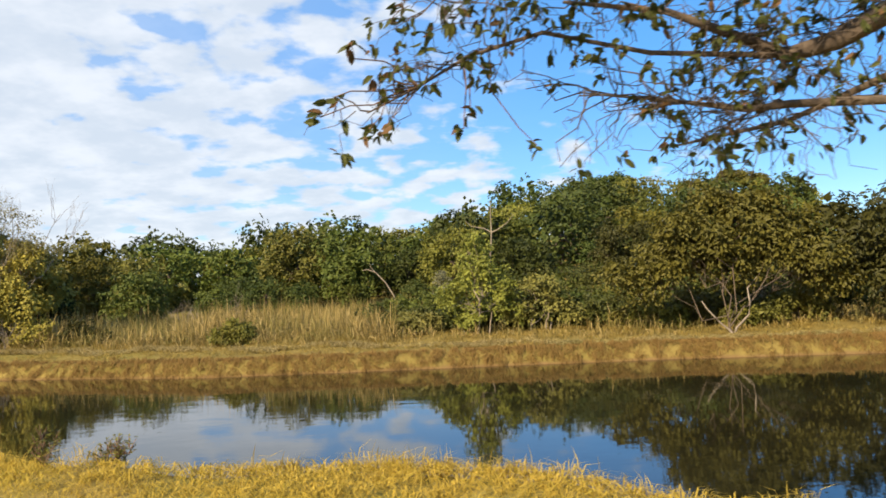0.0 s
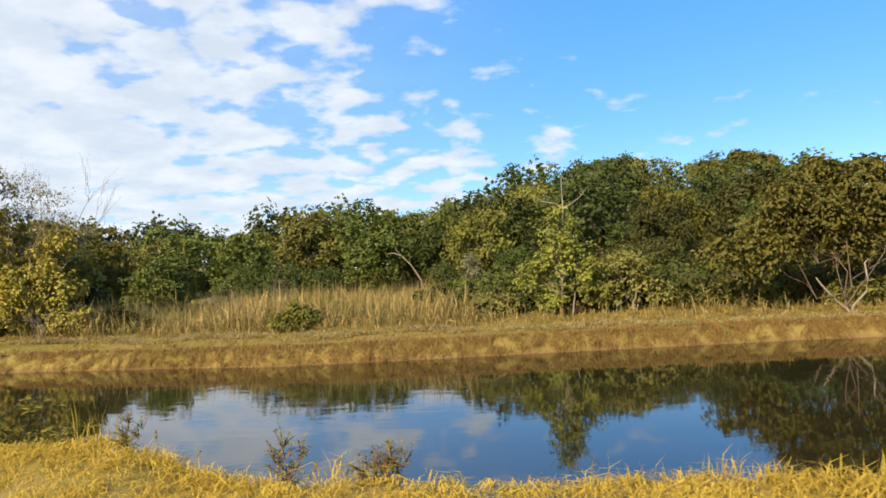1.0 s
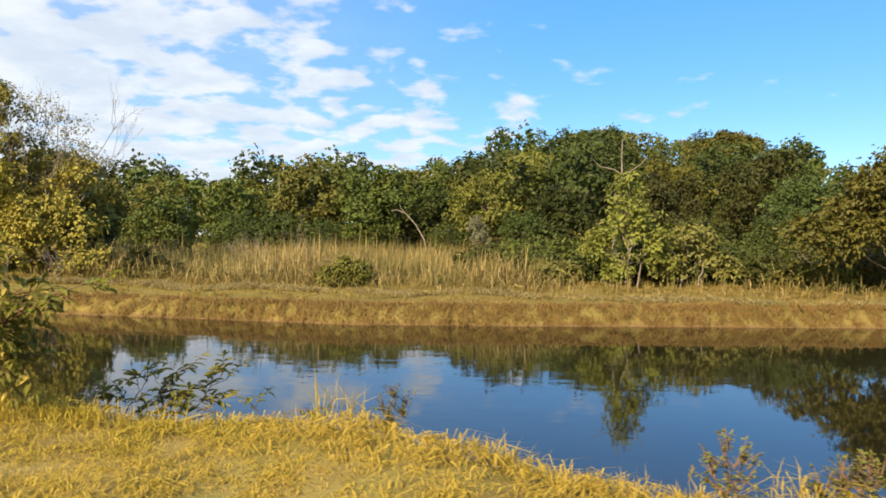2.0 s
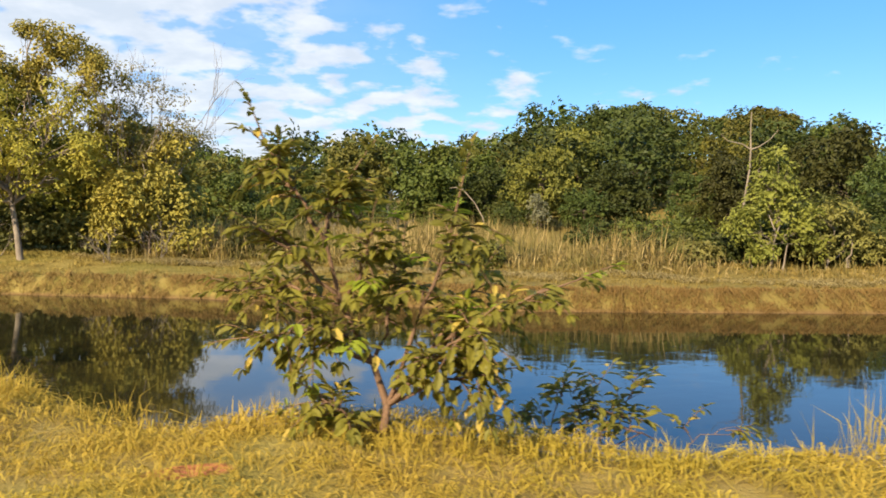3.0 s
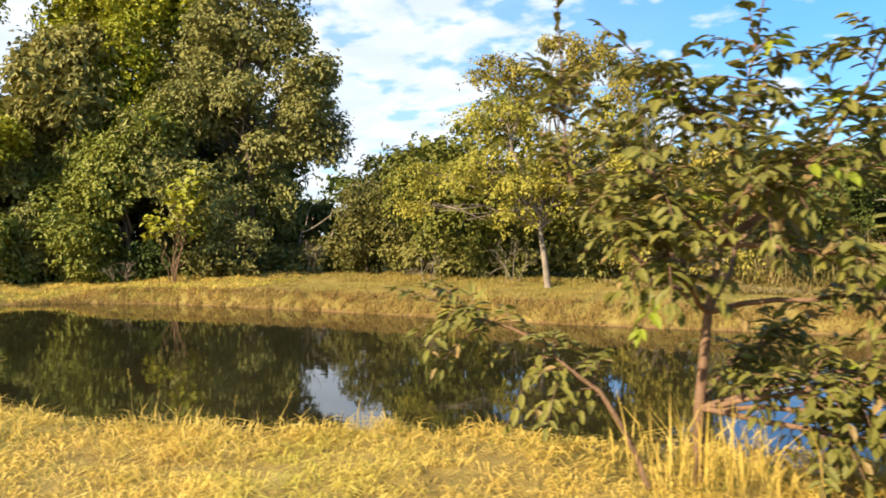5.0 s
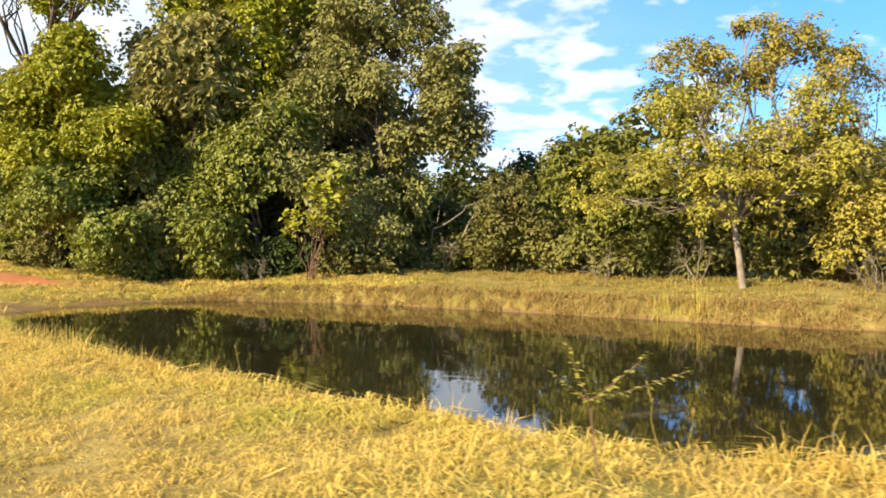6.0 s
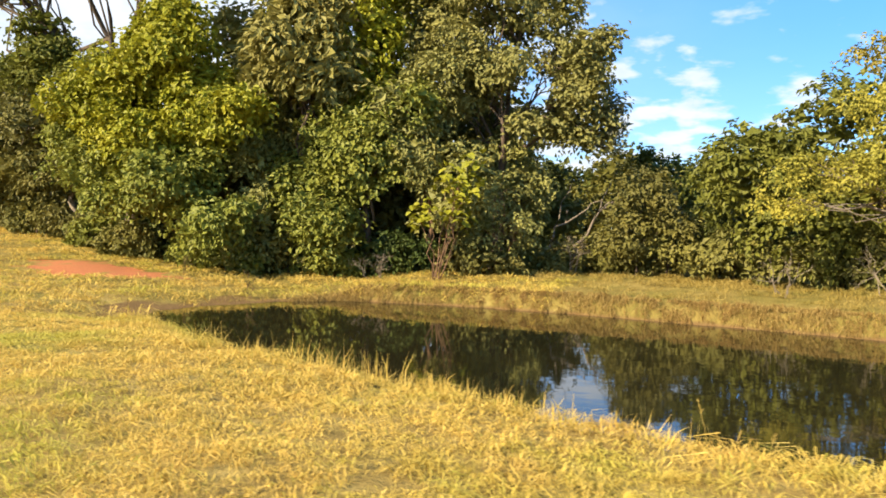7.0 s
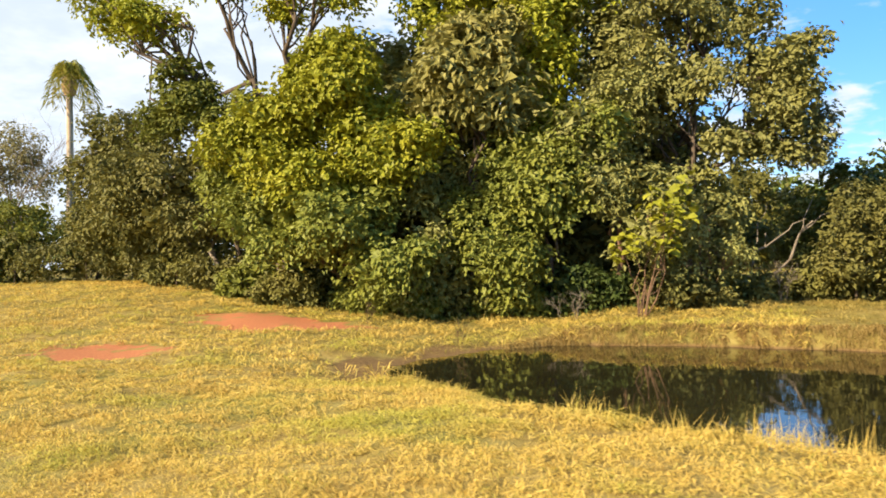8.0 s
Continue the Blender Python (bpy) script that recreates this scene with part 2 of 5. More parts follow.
AMBER = leaf_material("olive yellow leaves", (0.168, 0.148, 0.030), (0.300, 0.250, 0.046), (0.445, 0.350, 0.060), None, 0, 0.25)
DRY = leaf_material("dry leaves", (0.152, 0.152, 0.082), (0.222, 0.216, 0.123), (0.316, 0.304, 0.175), None, 0, 0.3, 0.7)
FOREST_LIGHT = leaf_material("light forest leaves", (0.070, 0.074, 0.013), (0.135, 0.132, 0.020), (0.227, 0.193, 0.026), None, 0, 0.2, vary=1.0)
FADED = leaf_material("faded leaves", (0.13, 0.115, 0.05), (0.235, 0.205, 0.085), (0.34, 0.295, 0.125), None, 0, 0.3, 0.6)
BRONZED = leaf_material("golden olive grove leaves", (0.079, 0.085, 0.016), (0.141, 0.148, 0.024), (0.220, 0.216, 0.032), None, 0, 0.22)
# darker copy of the olive leaves, with the nearer wood's shade in its colour
SHADED_OLIVE = leaf_material("shaded olive leaves", (0.028, 0.032, 0.009), (0.056, 0.058, 0.013), (0.105, 0.098, 0.020), None, 0, 0.2, vary=1.0)
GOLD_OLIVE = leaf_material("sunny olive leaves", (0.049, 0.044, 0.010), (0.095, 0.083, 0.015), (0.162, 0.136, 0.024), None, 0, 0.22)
SAPLING = leaf_material("sapling leaves", (0.118, 0.132, 0.028), (0.217, 0.233, 0.042), (0.350, 0.350, 0.058), None, 0, 0.3)
UNDER = leaf_material("undergrowth leaves", (0.090, 0.090, 0.026), (0.163, 0.155, 0.040), (0.275, 0.235, 0.051), None, 0, 0.22)
BARK = bark_material("grey bark", (0.05, 0.036, 0.026), (0.17, 0.125, 0.085))
PALE_BARK = bark_material("pale bark", (0.13, 0.10, 0.07), (0.33, 0.27, 0.20))
RED_BARK = bark_material("reddish bark", (0.10, 0.06, 0.035), (0.26, 0.155, 0.09), 14.0)
DEAD_WOOD = bark_material("bleached dead wood", (0.13, 0.10, 0.07), (0.30, 0.245, 0.175), 12.0)
BUSH = leaf_material("dull shrub leaves", (0.087, 0.087, 0.021), (0.158, 0.150, 0.032), (0.249, 0.226, 0.043), (0.282, 0.194, 0.070), 0.06, 0.25, 0.4, 1.2)
YOUNG = leaf_material("fresh shoot leaves", (0.20, 0.25, 0.02), (0.28, 0.33, 0.03), (0.36, 0.40, 0.04), None, 0, 0.45, 0.4, 1.5)
PALM_TRUNK = bark_material("palm trunk", (0.30, 0.225, 0.15), (0.54, 0.43, 0.30), 5.0)
PALM_HEAD = bark_material("palm sheaths", (0.35, 0.22, 0.1), (0.6, 0.42, 0.22), 4.0)


# ---------------------------------------------------------------- mesh tools
class Geo:
    """Gathers pieces into one mesh of triangles."""

    def __init__(self):
        self.v, self.f, self.n = [], [], 0

    def add(self, verts, tris):
        verts, tris = np.asarray(verts, float).reshape(-1, 3), np.asarray(tris, int).reshape(-1, 3)
        self.v.append(verts)
        self.f.append(tris + self.n)
        self.n += len(verts)

    def mesh(self, name, mat, rounded=False):
        verts, tris = np.concatenate(self.v), np.concatenate(self.f)
        me = bpy.data.meshes.new(name)
        me.vertices.add(len(verts))
        me.vertices.foreach_set("co", verts.astype(np.float32).ravel())
        me.loops.add(tris.size)
        me.loops.foreach_set("vertex_index", tris.astype(np.int32).ravel())
        me.polygons.add(len(tris))
        me.polygons.foreach_set("loop_start", np.arange(0, tris.size, 3, dtype=np.int32))
        me.polygons.foreach_set("use_smooth", np.full(len(tris), rounded))
        me.materials.append(mat)
        me.update(calc_edges=True)
        return me


def part(name, geo, mat, parent, label="", rounded=False):
    ob = new(name, geo.mesh(name, mat, rounded))
    ob.parent = parent
    return tagged(ob, label)


def thing(name, at, label, category, group="", kind=""):
    ob = new(name)
    ob.empty_display_size = 0.3
    ob.location = at
    return tagged(ob, label, category, group, kind)


def unit(a):
    return a / np.maximum(np.linalg.norm(a, axis=-1, keepdims=True), 1e-9)


def tube(geo, pts, radii, sides=6):
    pts, radii = np.asarray(pts, float), np.asarray(radii, float)
    along = unit(np.gradient(pts, axis=0))
    ref = np.where(np.abs(along[:, 2:3]) > 0.9, [[1.0, 0, 0]], [[0, 0, 1.0]])
    a = unit(np.cross(along, ref))
    b = np.cross(along, a)
    ang = np.arange(sides) * 2 * np.pi / sides
    ring = pts[:, None] + radii[:, None, None] * (np.cos(ang)[None, :, None] * a[:, None] + np.sin(ang)[None, :, None] * b[:, None])
    n = len(pts)
    i, j = np.meshgrid(np.arange(n - 1), np.arange(sides), indexing="ij")
    k = (j + 1) % sides
    p, q, r, s = i * sides + j, i * sides + k, (i + 1) * sides + k, (i + 1) * sides + j
    tris = np.concatenate([np.stack([p, q, r], -1).reshape(-1, 3), np.stack([p, r, s], -1).reshape(-1, 3)])
    geo.add(ring.reshape(-1, 3), tris)


def bent(rng, a, b, n=5, wobble=0.08, sag=0.0):
    """A crooked line from a to b."""
    a, b = np.asarray(a, float), np.asarray(b, float)
    t = np.linspace(0, 1, n)[:, None]
    size = np.linalg.norm(b - a)
    line = a + (b - a) * t
    line[1:-1] += rng.normal(0, wobble * size, (n - 2, 3))
    line[:, 2] += sag * size * (4 * t * (1 - t))[:, 0]
    return line


def leaves(geo, pos, way, up, length, width, fold=0.25):
    """Four-cornered leaves, folded along the midrib."""
    n = len(pos)
    way = unit(way)
    side = unit(np.cross(way, up))
    nrm = np.cross(side, way)
    length, width = np.broadcast_to(length, n)[:, None], np.broadcast_to(width, n)[:, None]
    mid = pos + way * length * 0.45
    v = np.stack([pos, mid + side * width * 0.5 + nrm * width * fold, pos + way * length - nrm * length * 0.08, mid - side * width * 0.5 + nrm * width * fold], 1)
    base = np.arange(n)[:, None, None] * 4
    geo.add(v.reshape(-1, 3), (base + np.array([[0, 1, 2], [0, 2, 3]])).reshape(-1, 3))


def fine_leaves(geo, pos, way, up, length, width, droop=0.25):
    """Leaves seen close: an oval blade with midrib, cupped and drooping."""
    n = len(pos)
    way = unit(way)
    side = unit(np.cross(way, up))
    nrm = np.cross(side, way)
    length, width = np.broadcast_to(length, n)[:, None], np.broadcast_to(width, n)[:, None]

    def at(along, across, lift):
        return pos + way * length * along + side * width * across + nrm * (width * lift - length * droop * along**2)

    v = np.stack([at(0, 0, 0), at(0.5, 0, -0.02), at(1.0, 0, 0), at(0.28, 0.42, 0.16), at(0.68, 0.40, 0.14), at(0.28, -0.42, 0.16), at(0.68, -0.40, 0.14)], 1)
    base = np.arange(n)[:, None, None] * 7
    shape = np.array([[0, 3, 1], [3, 4, 1], [4, 2, 1], [0, 1, 5], [5, 1, 6], [6, 1, 2]])
    geo.add(v.reshape(-1, 3), (base + shape).reshape(-1, 3))


def crown(geo, rng, blobs, clumps, per, spread, length, width, droop=0.35, hollow=0.5, core=0.6):
    """Domed sprays of shingled leaves over rounded masses (centre and radii each), with coarser leaves packed inside.
    Returns the sprays' centres."""
    blobs = np.asarray(blobs, float)
    lumps = 6
    way = unit(rng.normal(0, 1, (len(blobs) * lumps, 3)) + (0, 0, 0.15))
    near = np.repeat(blobs, lumps, 0)
    small = near[:, 3:6] * rng.uniform(0.28, 0.58, (len(near), 1))
    blobs = np.concatenate([blobs * (1, 1, 1, 0.92, 0.92, 0.92), np.concatenate([near[:, :3] + way * near[:, 3:6] * rng.uniform(0.55, 0.95, (len(near), 1)), small], 1)])
    share = (blobs[:, 3] * blobs[:, 4] + blobs[:, 3] * blobs[:, 5] + blobs[:, 4] * blobs[:, 5])
    share = share / share.sum()
    pick = rng.choice(len(blobs), clumps, p=share)
    d = unit(rng.normal(0, 1, (clumps, 3)))
    reach = (hollow + (1.12 - hollow) * rng.random(clumps) ** 0.7)[:, None]
    c = blobs[pick, :3] + d * blobs[pick, 3:6] * reach
    axis = unit(unit(d / blobs[pick, 3:6]) * 0.6 + (0, 0, 0.6) + rng.normal(0, 0.34, (clumps, 3)))
    size = spread * 1.3 * rng.uniform(0.6, 1.4, clumps)
    e1 = unit(np.cross(axis, rng.normal(0, 1, (clumps, 3))))
    e2 = np.cross(axis, e1)
    k = np.repeat(np.arange(clumps), per)
    n = len(k)
    a, r = rng.uniform(0, 2 * np.pi, n), np.sqrt(rng.random(n)) * rng.uniform(0.75, 1.1, n)
    ray = np.cos(a)[:, None] * e1[k] + np.sin(a)[:, None] * e2[k]
    big = size[k][:, None]
    pos = c[k] + ray * big * r[:, None] - axis[k] * big * (0.55 * r**2 + rng.normal(0.0, 0.2, n))[:, None]
    nrm = unit(axis[k] + ray * (0.6 * r)[:, None] + rng.normal(0, 0.26, (n, 3)))
    way = ray * 0.8 + rng.normal(0, 0.45, (n, 3)) + (0, 0, -droop)
    way = way - nrm * (way * nrm).sum(1, keepdims=True)
    s = rng.uniform(0.7, 1.25, n)
    leaves(geo, pos, way, nrm, length * s, width * s * 1.15)
    if core:
        n = int(clumps * 3 * core)
        b = blobs[rng.choice(len(blobs), n, p=share)]
        ball = unit(rng.normal(0, 1, (n, 3)))
        pos = b[:, :3] + ball * b[:, 3:6] * (0.72 * rng.random((n, 1)) ** 0.4)
        s = rng.uniform(0.8, 1.3, n) * min(length * 2.0, spread * 1.4)
        leaves(geo, pos, rng.normal(0, 1, (n, 3)) * (1, 1, 0.5), ball + rng.normal(0, 0.3, (n, 3)), s, s * 0.7)
    return c


def limbs(geo, rng, base, fork, blobs, thick, twigs=None, per_twig=0, sides=6):
    """A trunk from base to fork, limbs to each mass of leaves, and thin branches to some of the clumps."""
    base, fork = np.asarray(base, float), np.asarray(fork, float)
    trunk = bent(rng, base, fork, 6, 0.025)
    tube(geo, trunk, np.linspace(thick, thick * 0.7, 6) * np.array([1.25, 1.03, 1, 1, 1, 1]), sides + 2)
    for b in blobs:
        c = np.asarray(b[:3], float)
        start = trunk[rng.integers(3, 6)]
        line = bent(rng, start, c, 7, 0.07, 0.06)
        tube(geo, line, np.linspace(thick * 0.5, thick * 0.12, 7), sides)
        if twigs is not None and per_twig:
            near = twigs[np.argsort(np.linalg.norm(twigs - c, axis=1))[: max(per_twig * 4, 8)]]
            for p in near[rng.permutation(len(near))[:per_twig]]:
                tube(geo, bent(rng, line[rng.integers(2, 6)], p, 5, 0.06, 0.04), np.linspace(thick * 0.2, thick * 0.04, 5), 4)


# ---------------------------------------------------------------- ground and water
FAR_SHORE = [(27, 13), (22, 18), (14, 20.6), (7, 21.5), (3, 22.0), (-1, 22.1), (-5, 22.1), (-9, 22.2), (-12, 23.1), (-16, 24.1), (-19, 24.5), (-22, 25.1),
             (-25.5, 26.2), (-29.5, 27.3), (-32.6, 27.8), (-35.4, 27.6), (-36.7, 26.5), (-37.6, 25.0), (-38.0, 23.6)]
NEAR_SHORE = [(-37.2, 22.2), (-35.6, 21.1), (-34.2, 19.27), (-32.2, 18.14), (-30.2, 17.3), (-28.2, 16.3), (-26.3, 15.6), (-24.2, 14.9), (-22.2, 14.6), (-21.3, 14.75), (-20.4, 15.2), (-18.6, 15), (-16.8, 14.5),
              (-15.6, 14.1), (-14.7, 14.6), (-13.9, 13.7), (-12.6, 13.2), (-11, 13), (-9.6, 12.5), (-8.3, 12.4), (-7.5, 11.7), (-6.8, 11.05), (-6, 10.5), (-4.4, 10.3), (-3.2, 10.5), (-2.2, 9.8), (-1.4, 9.3), (1, 8.15), (6, 7), (14, 6), (23, 8)]
POND = np.array(FAR_SHORE + NEAR_SHORE, float)


def shore_distance(x, y):
    """Metres from the waterline; negative in the pond."""
    x, y = np.asarray(x, float), np.asarray(y, float)
    best, inside = np.full(x.shape, 1e9), np.zeros(x.shape, bool)
    for (ax, ay), (bx, by) in zip(POND, np.roll(POND, -1, 0)):
        ex, ey = bx - ax, by - ay
        s = np.clip(((x - ax) * ex + (y - ay) * ey) / (ex * ex + ey * ey), 0, 1)
        best = np.minimum(best, np.hypot(x - ax - s * ex, y - ay - s * ey))
        cross = (ay > y) != (by > y)
        inside ^= cross & (x < (bx - ax) * (y - ay) / (by - ay if by != ay else 1e-9) + ax)
    return np.where(inside, -best, best)


def ease(v, lo, hi):
    s = np.clip((np.asarray(v, float) - lo) / (hi - lo), 0, 1)
    return s * s * (3 - 2 * s)


def ground_z(x, y):
    x, y = np.asarray(x, float), np.asarray(y, float)
    d = shore_distance(x, y)
    far = ease(y - 0.12 * (-x), 17.5, 19.5) * ease(x, -41, -37) + ease(y, 26, 28) * (1 - ease(x, -41, -37))
    rough = 0.05 * np.sin(1.7 * x + 0.6 * y) * np.sin(1.1 * y - 0.4 * x) + 0.02 * np.sin(4.1 * x) * np.sin(3.7 * y + x)
    rim = (1 - 0.6 * ease(-x, 33, 38.5)) * (0.41 - 0.01 * far) * ease(d, -0.05, 0.65 - 0.25 * far + 1.7 * ease(-x, 34, 38)) + (0.06 + 0.12 * far) * ease(d, 0.6, 5)
    hummock = 0.12 * (1 - far) * ease(d, 0.1, 0.5) * (1 - ease(d, 0.9, 2.2)) * np.clip(0.4 + 0.6 * np.sin(2.1 * x + np.sin(0.9 * x)), 0, 1) * ease(x, -20, -15)
    left = 1.15 * ease(-x, 37, 54) * ease(y, 18, 36) + 0.06 * ease(-x, 24, 36) * (1 - far) * ease(d, 0.5, 4)
    hill = 8.5 * np.exp(-(((x - 23) / 33) ** 2) - ((y - 99) / 34) ** 2) * ease(y, 30, 70) + 0.5 * ease(y, 45, 70)
    out = rim + hummock + left + hill + rough * ease(d, 0.2, 1.0)
    return np.where(d < 0, np.maximum(-0.8, -0.03 + d * 0.55), out)


def steps(a, b, fine):
    mid = np.arange(a, b + fine / 2, fine)
    grow = np.geomspace(fine, 400, 26).cumsum()
    return np.concatenate([(a - grow)[::-1], mid, b + grow])


def make_ground():
    xs, ys = steps(-52, 16, 0.3), steps(3, 36, 0.3)
    gx, gy = np.meshgrid(xs, ys, indexing="ij")
    v = np.stack([gx, gy, ground_z(gx, gy)], -1).reshape(-1, 3)
    n = len(ys)
    i, j = np.meshgrid(np.arange(len(xs) - 1), np.arange(n - 1), indexing="ij")
    p = (i * n + j).ravel()
    tris = np.concatenate([np.stack([p, p + n, p + n + 1], -1), np.stack([p, p + n + 1, p + 1], -1)])
    g = Geo()
    g.add(v, tris)
    tagged(new("ground", g.mesh("ground", GROUND, True)), "grassy ground with bare red earth patches round a pond", "ground", kind="structure")
    bm = bmesh.new()
    ring = []
    for k in range(len(POND)):
        e = POND[(k + 1) % len(POND)] - POND[k - 1]
        nrm = np.array([-e[1], e[0]]) / np.hypot(*e)
        q = POND[k] - nrm * 0.12
        if shore_distance(*q) < 0:
            q = POND[k] + nrm * 0.12
        ring.append(bm.verts.new((q[0], q[1], 0)))
    bm.faces.new(ring)
    bmesh.ops.triangulate(bm, faces=bm.faces[:])
    bmesh.ops.recalc_face_normals(bm, faces=bm.faces[:])
    if sum(f.normal.z for f in bm.faces) < 0:
        bmesh.ops.reverse_faces(bm, faces=bm.faces[:])
    me = bpy.data.meshes.new("water")
    bm.to_mesh(me)
    me.materials.append(WATER)
    tagged(new("water", me), "calm brown pond water mirroring sky and trees", "pond", kind="structure")


make_ground()


# ---------------------------------------------------------------- forest on the far side
def forest_tree(rng, name, height, mat, label, spread=1.0, dense=190, per=20, leaf=0.34, puff=0.42):
    root = thing(name, (0, 0, 0), label, "tree", "trees of the far forest")
    r = 0.41 * height * spread
    blobs = [(0, 0, height * 0.5, r * 0.85, r * 0.85, height * 0.42)]
    for k in range(11):
        a, h = k * 2.4 + rng.uniform(-0.4, 0.4), 0.16 + 0.07 * k
        q = r * 0.72 * math.sqrt(max(0.05, 1 - (2 * h - 1) ** 2)) * rng.uniform(0.75, 1.1)
        blobs.append((q * math.cos(a), q * math.sin(a), height * h, r * rng.uniform(0.34, 0.52), r * rng.uniform(0.34, 0.52), height * rng.uniform(0.09, 0.15)))
    g = Geo()
    tips = crown(g, rng, blobs, dense, per, puff, leaf, leaf * 0.6, 0.3, 0.75)
    part("crown", g, mat, root)
    w = Geo()
    limbs(w, rng, (0, 0, -0.3), (rng.uniform(-0.3, 0.3), rng.uniform(-0.3, 0.3), height * 0.5), blobs[:7], height * 0.02, tips, 2 if dense > 200 else 0, 5)
    part("trunk", w, BARK, root, "grey-brown trunk and limbs", True)
    return root


def set_at(x, y, rng, scale=1.0):
    return pose(x, y, float(ground_z(x, y)), 0, 0, rng.uniform(0, 360)) @ Matrix.Diagonal((scale, scale, scale * rng.uniform(0.92, 1.08), 1))


def plant(protos, spots, rng, low=0.85, high=1.08):
    used = set()
    for x, y, s in spots:
        k = int(rng.integers(len(protos)))
        m = set_at(x, y, rng, s * rng.uniform(low, high))
        if k in used:
            copy_thing(protos[k], m)
        else:
            protos[k].matrix_basis = m
            used.add(k)
    for k, p in enumerate(protos):
        if k not in used:
            p.matrix_basis = set_at(spots[0][0] + 1.5, spots[0][1] + 2, rng)


def broad_tree(name, label, at, fork, blobs, mat, clumps, per=24, leaf=0.2, wide=0.5, thick=0.14, spread=0.34, droop=0.35, hollow=0.55, bark=None, seed=1, twigs=3, group="", category="tree", core=0.6):
    """A tree at (x, y): fork and masses of leaves are given as places in the plan."""
    rng = np.random.default_rng(seed)
    z = float(ground_z(at[0], at[1]))
    root = thing(name, (at[0], at[1], z), label, category, group)
    off = np.array([at[0], at[1], z])
    rel = [(b[0] - off[0], b[1] - off[1], b[2] - z, b[3], b[4], b[5]) for b in blobs]
    g = Geo()
    tips = crown(g, rng, rel, clumps, per, spread, leaf, leaf * wide, droop, hollow, core)
    part("crown", g, mat, root)
    w = Geo()
    limbs(w, rng, (0, 0, -0.25), np.asarray(fork, float) - off, rel, thick, tips, twigs)
    part("trunk", w, bark or BARK, root, "", True)
    return root


def make_forest():
    rng = np.random.default_rng(11)
    kinds = ((6.3, FOREST, "dense mid-green broadleaf tree in a forest edge", 1.0), (5.8, FOREST_DEEP, "deep green broadleaf tree in a forest edge", 1.15), (6.6, OLIVE, "olive green broadleaf tree in a forest edge", 1.05),
             (6.0, FOREST, "rounded green tree in a forest edge", 1.25), (6.5, FOREST_DEEP, "tall dark green tree in a forest edge", 0.95), (6.2, FOREST_LIGHT, "light green tree in a forest edge", 1.1))
    front = [forest_tree(rng, "forest_tree", h * 1.05, mat, text, wide, 200, 19, 0.275, 0.42) for h, mat, text, wide in kinds]
    back = [forest_tree(rng, "forest_tree", h * 1.02, mat, text, wide * 1.3, 118, 13, 0.38, 0.46) for h, mat, text, wide in kinds]
    spots = []
    for row, lo, hi, gap, size in ((0, -40, 23, 3.7, 0.82), (6, -40, 27, 4.2, 0.98), (13, -30, 30, 5.2, 1.02), (23, -22, 34, 6.0, 1.0), (34, -3, 38, 7.4, 1.03), (45, 3, 46, 8.0, 1.03)):
        x = lo
        while x < hi:
            y = 53.5 + row + max(0.0, -6 - x) * 0.5
            spots.append((x + rng.uniform(-1.2, 1.2), y + rng.uniform(-2, 2), size * (1.06 if x < -2 else 1.0)))
            x += gap * rng.uniform(0.8, 1.25)
    for x, y, s in ((13, 47, 0.95), (17, 45, 0.9), (21, 42, 0.9), (10.5, 39, 0.8), (14.5, 35, 0.75), (19, 33, 0.8), (8, 49, 0.85), (6.5, 33, 0.55), (10, 30.5, 0.6), (3, 32, 0.5),
                    (14, 29.5, 0.65), (19, 27, 0.7), (23, 24, 0.7),
                    (-24, 47, 0.9), (-20, 45, 0.8), (-28, 44, 0.85), (-26.8, 36.6, 0.80), (-23.5, 37.5, 0.70), (-18.5, 41, 0.65), (-22, 33.5, 0.6), (-25.2, 33.8, 0.55), (-19, 33.6, 0.55),
                    (-36, 39, 1.3), (-41, 38, 1.4), (-46, 40, 1.3), (-51, 41, 1.1), (-56, 43, 1.0), (-61, 46, 0.95), (-67, 46, 1.0), (-55, 37, 0.95), (-58.4, 37, 0.8), (-62, 36, 0.68), (-65.8, 35.6, 0.72), (-70, 41, 0.85), (-74, 46, 1.0), (-68, 52, 1.0), (-67, 36, 1.0),
                    (-53, 49, 1.1), (-60, 53, 1.1), (-36, 59, 1.12), (-33, 61, 1.1), (-39.5, 60, 1.15), (-30, 58, 1.08), (-43, 58, 1.2), (-27, 57, 1.0), (17, 104, 1.15), (21.5, 97, 1.0), (13, 99, 1.05), (26, 93, 1.0), (31, 90, 1.05), (36, 86, 1.1), (-18.6, 52.5, 0.4), (-16.4, 51.5, 0.38), (-14.6, 51, 0.38), (-12.2, 50.5, 0.36)):
        spots.append((x, y, s))
    x = -38.0
    while x < 12:
        for nearer in (1.5, 3.2):
            spots.append((x + rng.uniform(-0.8, 0.8), 59.1 + max(0.0, -6 - x) * 0.5 - 5.6 - nearer, 0.36))
        x += 5.2 * rng.uniform(0.6, 1.4)
    # trees of the nearer wood: darker leaf colours stand in for its shade
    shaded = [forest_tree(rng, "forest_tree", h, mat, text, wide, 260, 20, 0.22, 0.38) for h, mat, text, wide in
              ((6.4, SHADED_OLIVE, "shaded olive-brown tree of the nearer wood", 1.15), (6.0, FOREST_DEEP, "dark green tree of the nearer wood", 1.1), (6.2, SHADED_OLIVE, "dense olive tree of the nearer wood", 1.0))]
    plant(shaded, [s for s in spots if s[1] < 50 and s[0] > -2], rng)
    spots = [s for s in spots if not (s[1] < 50 and s[0] > -2)]
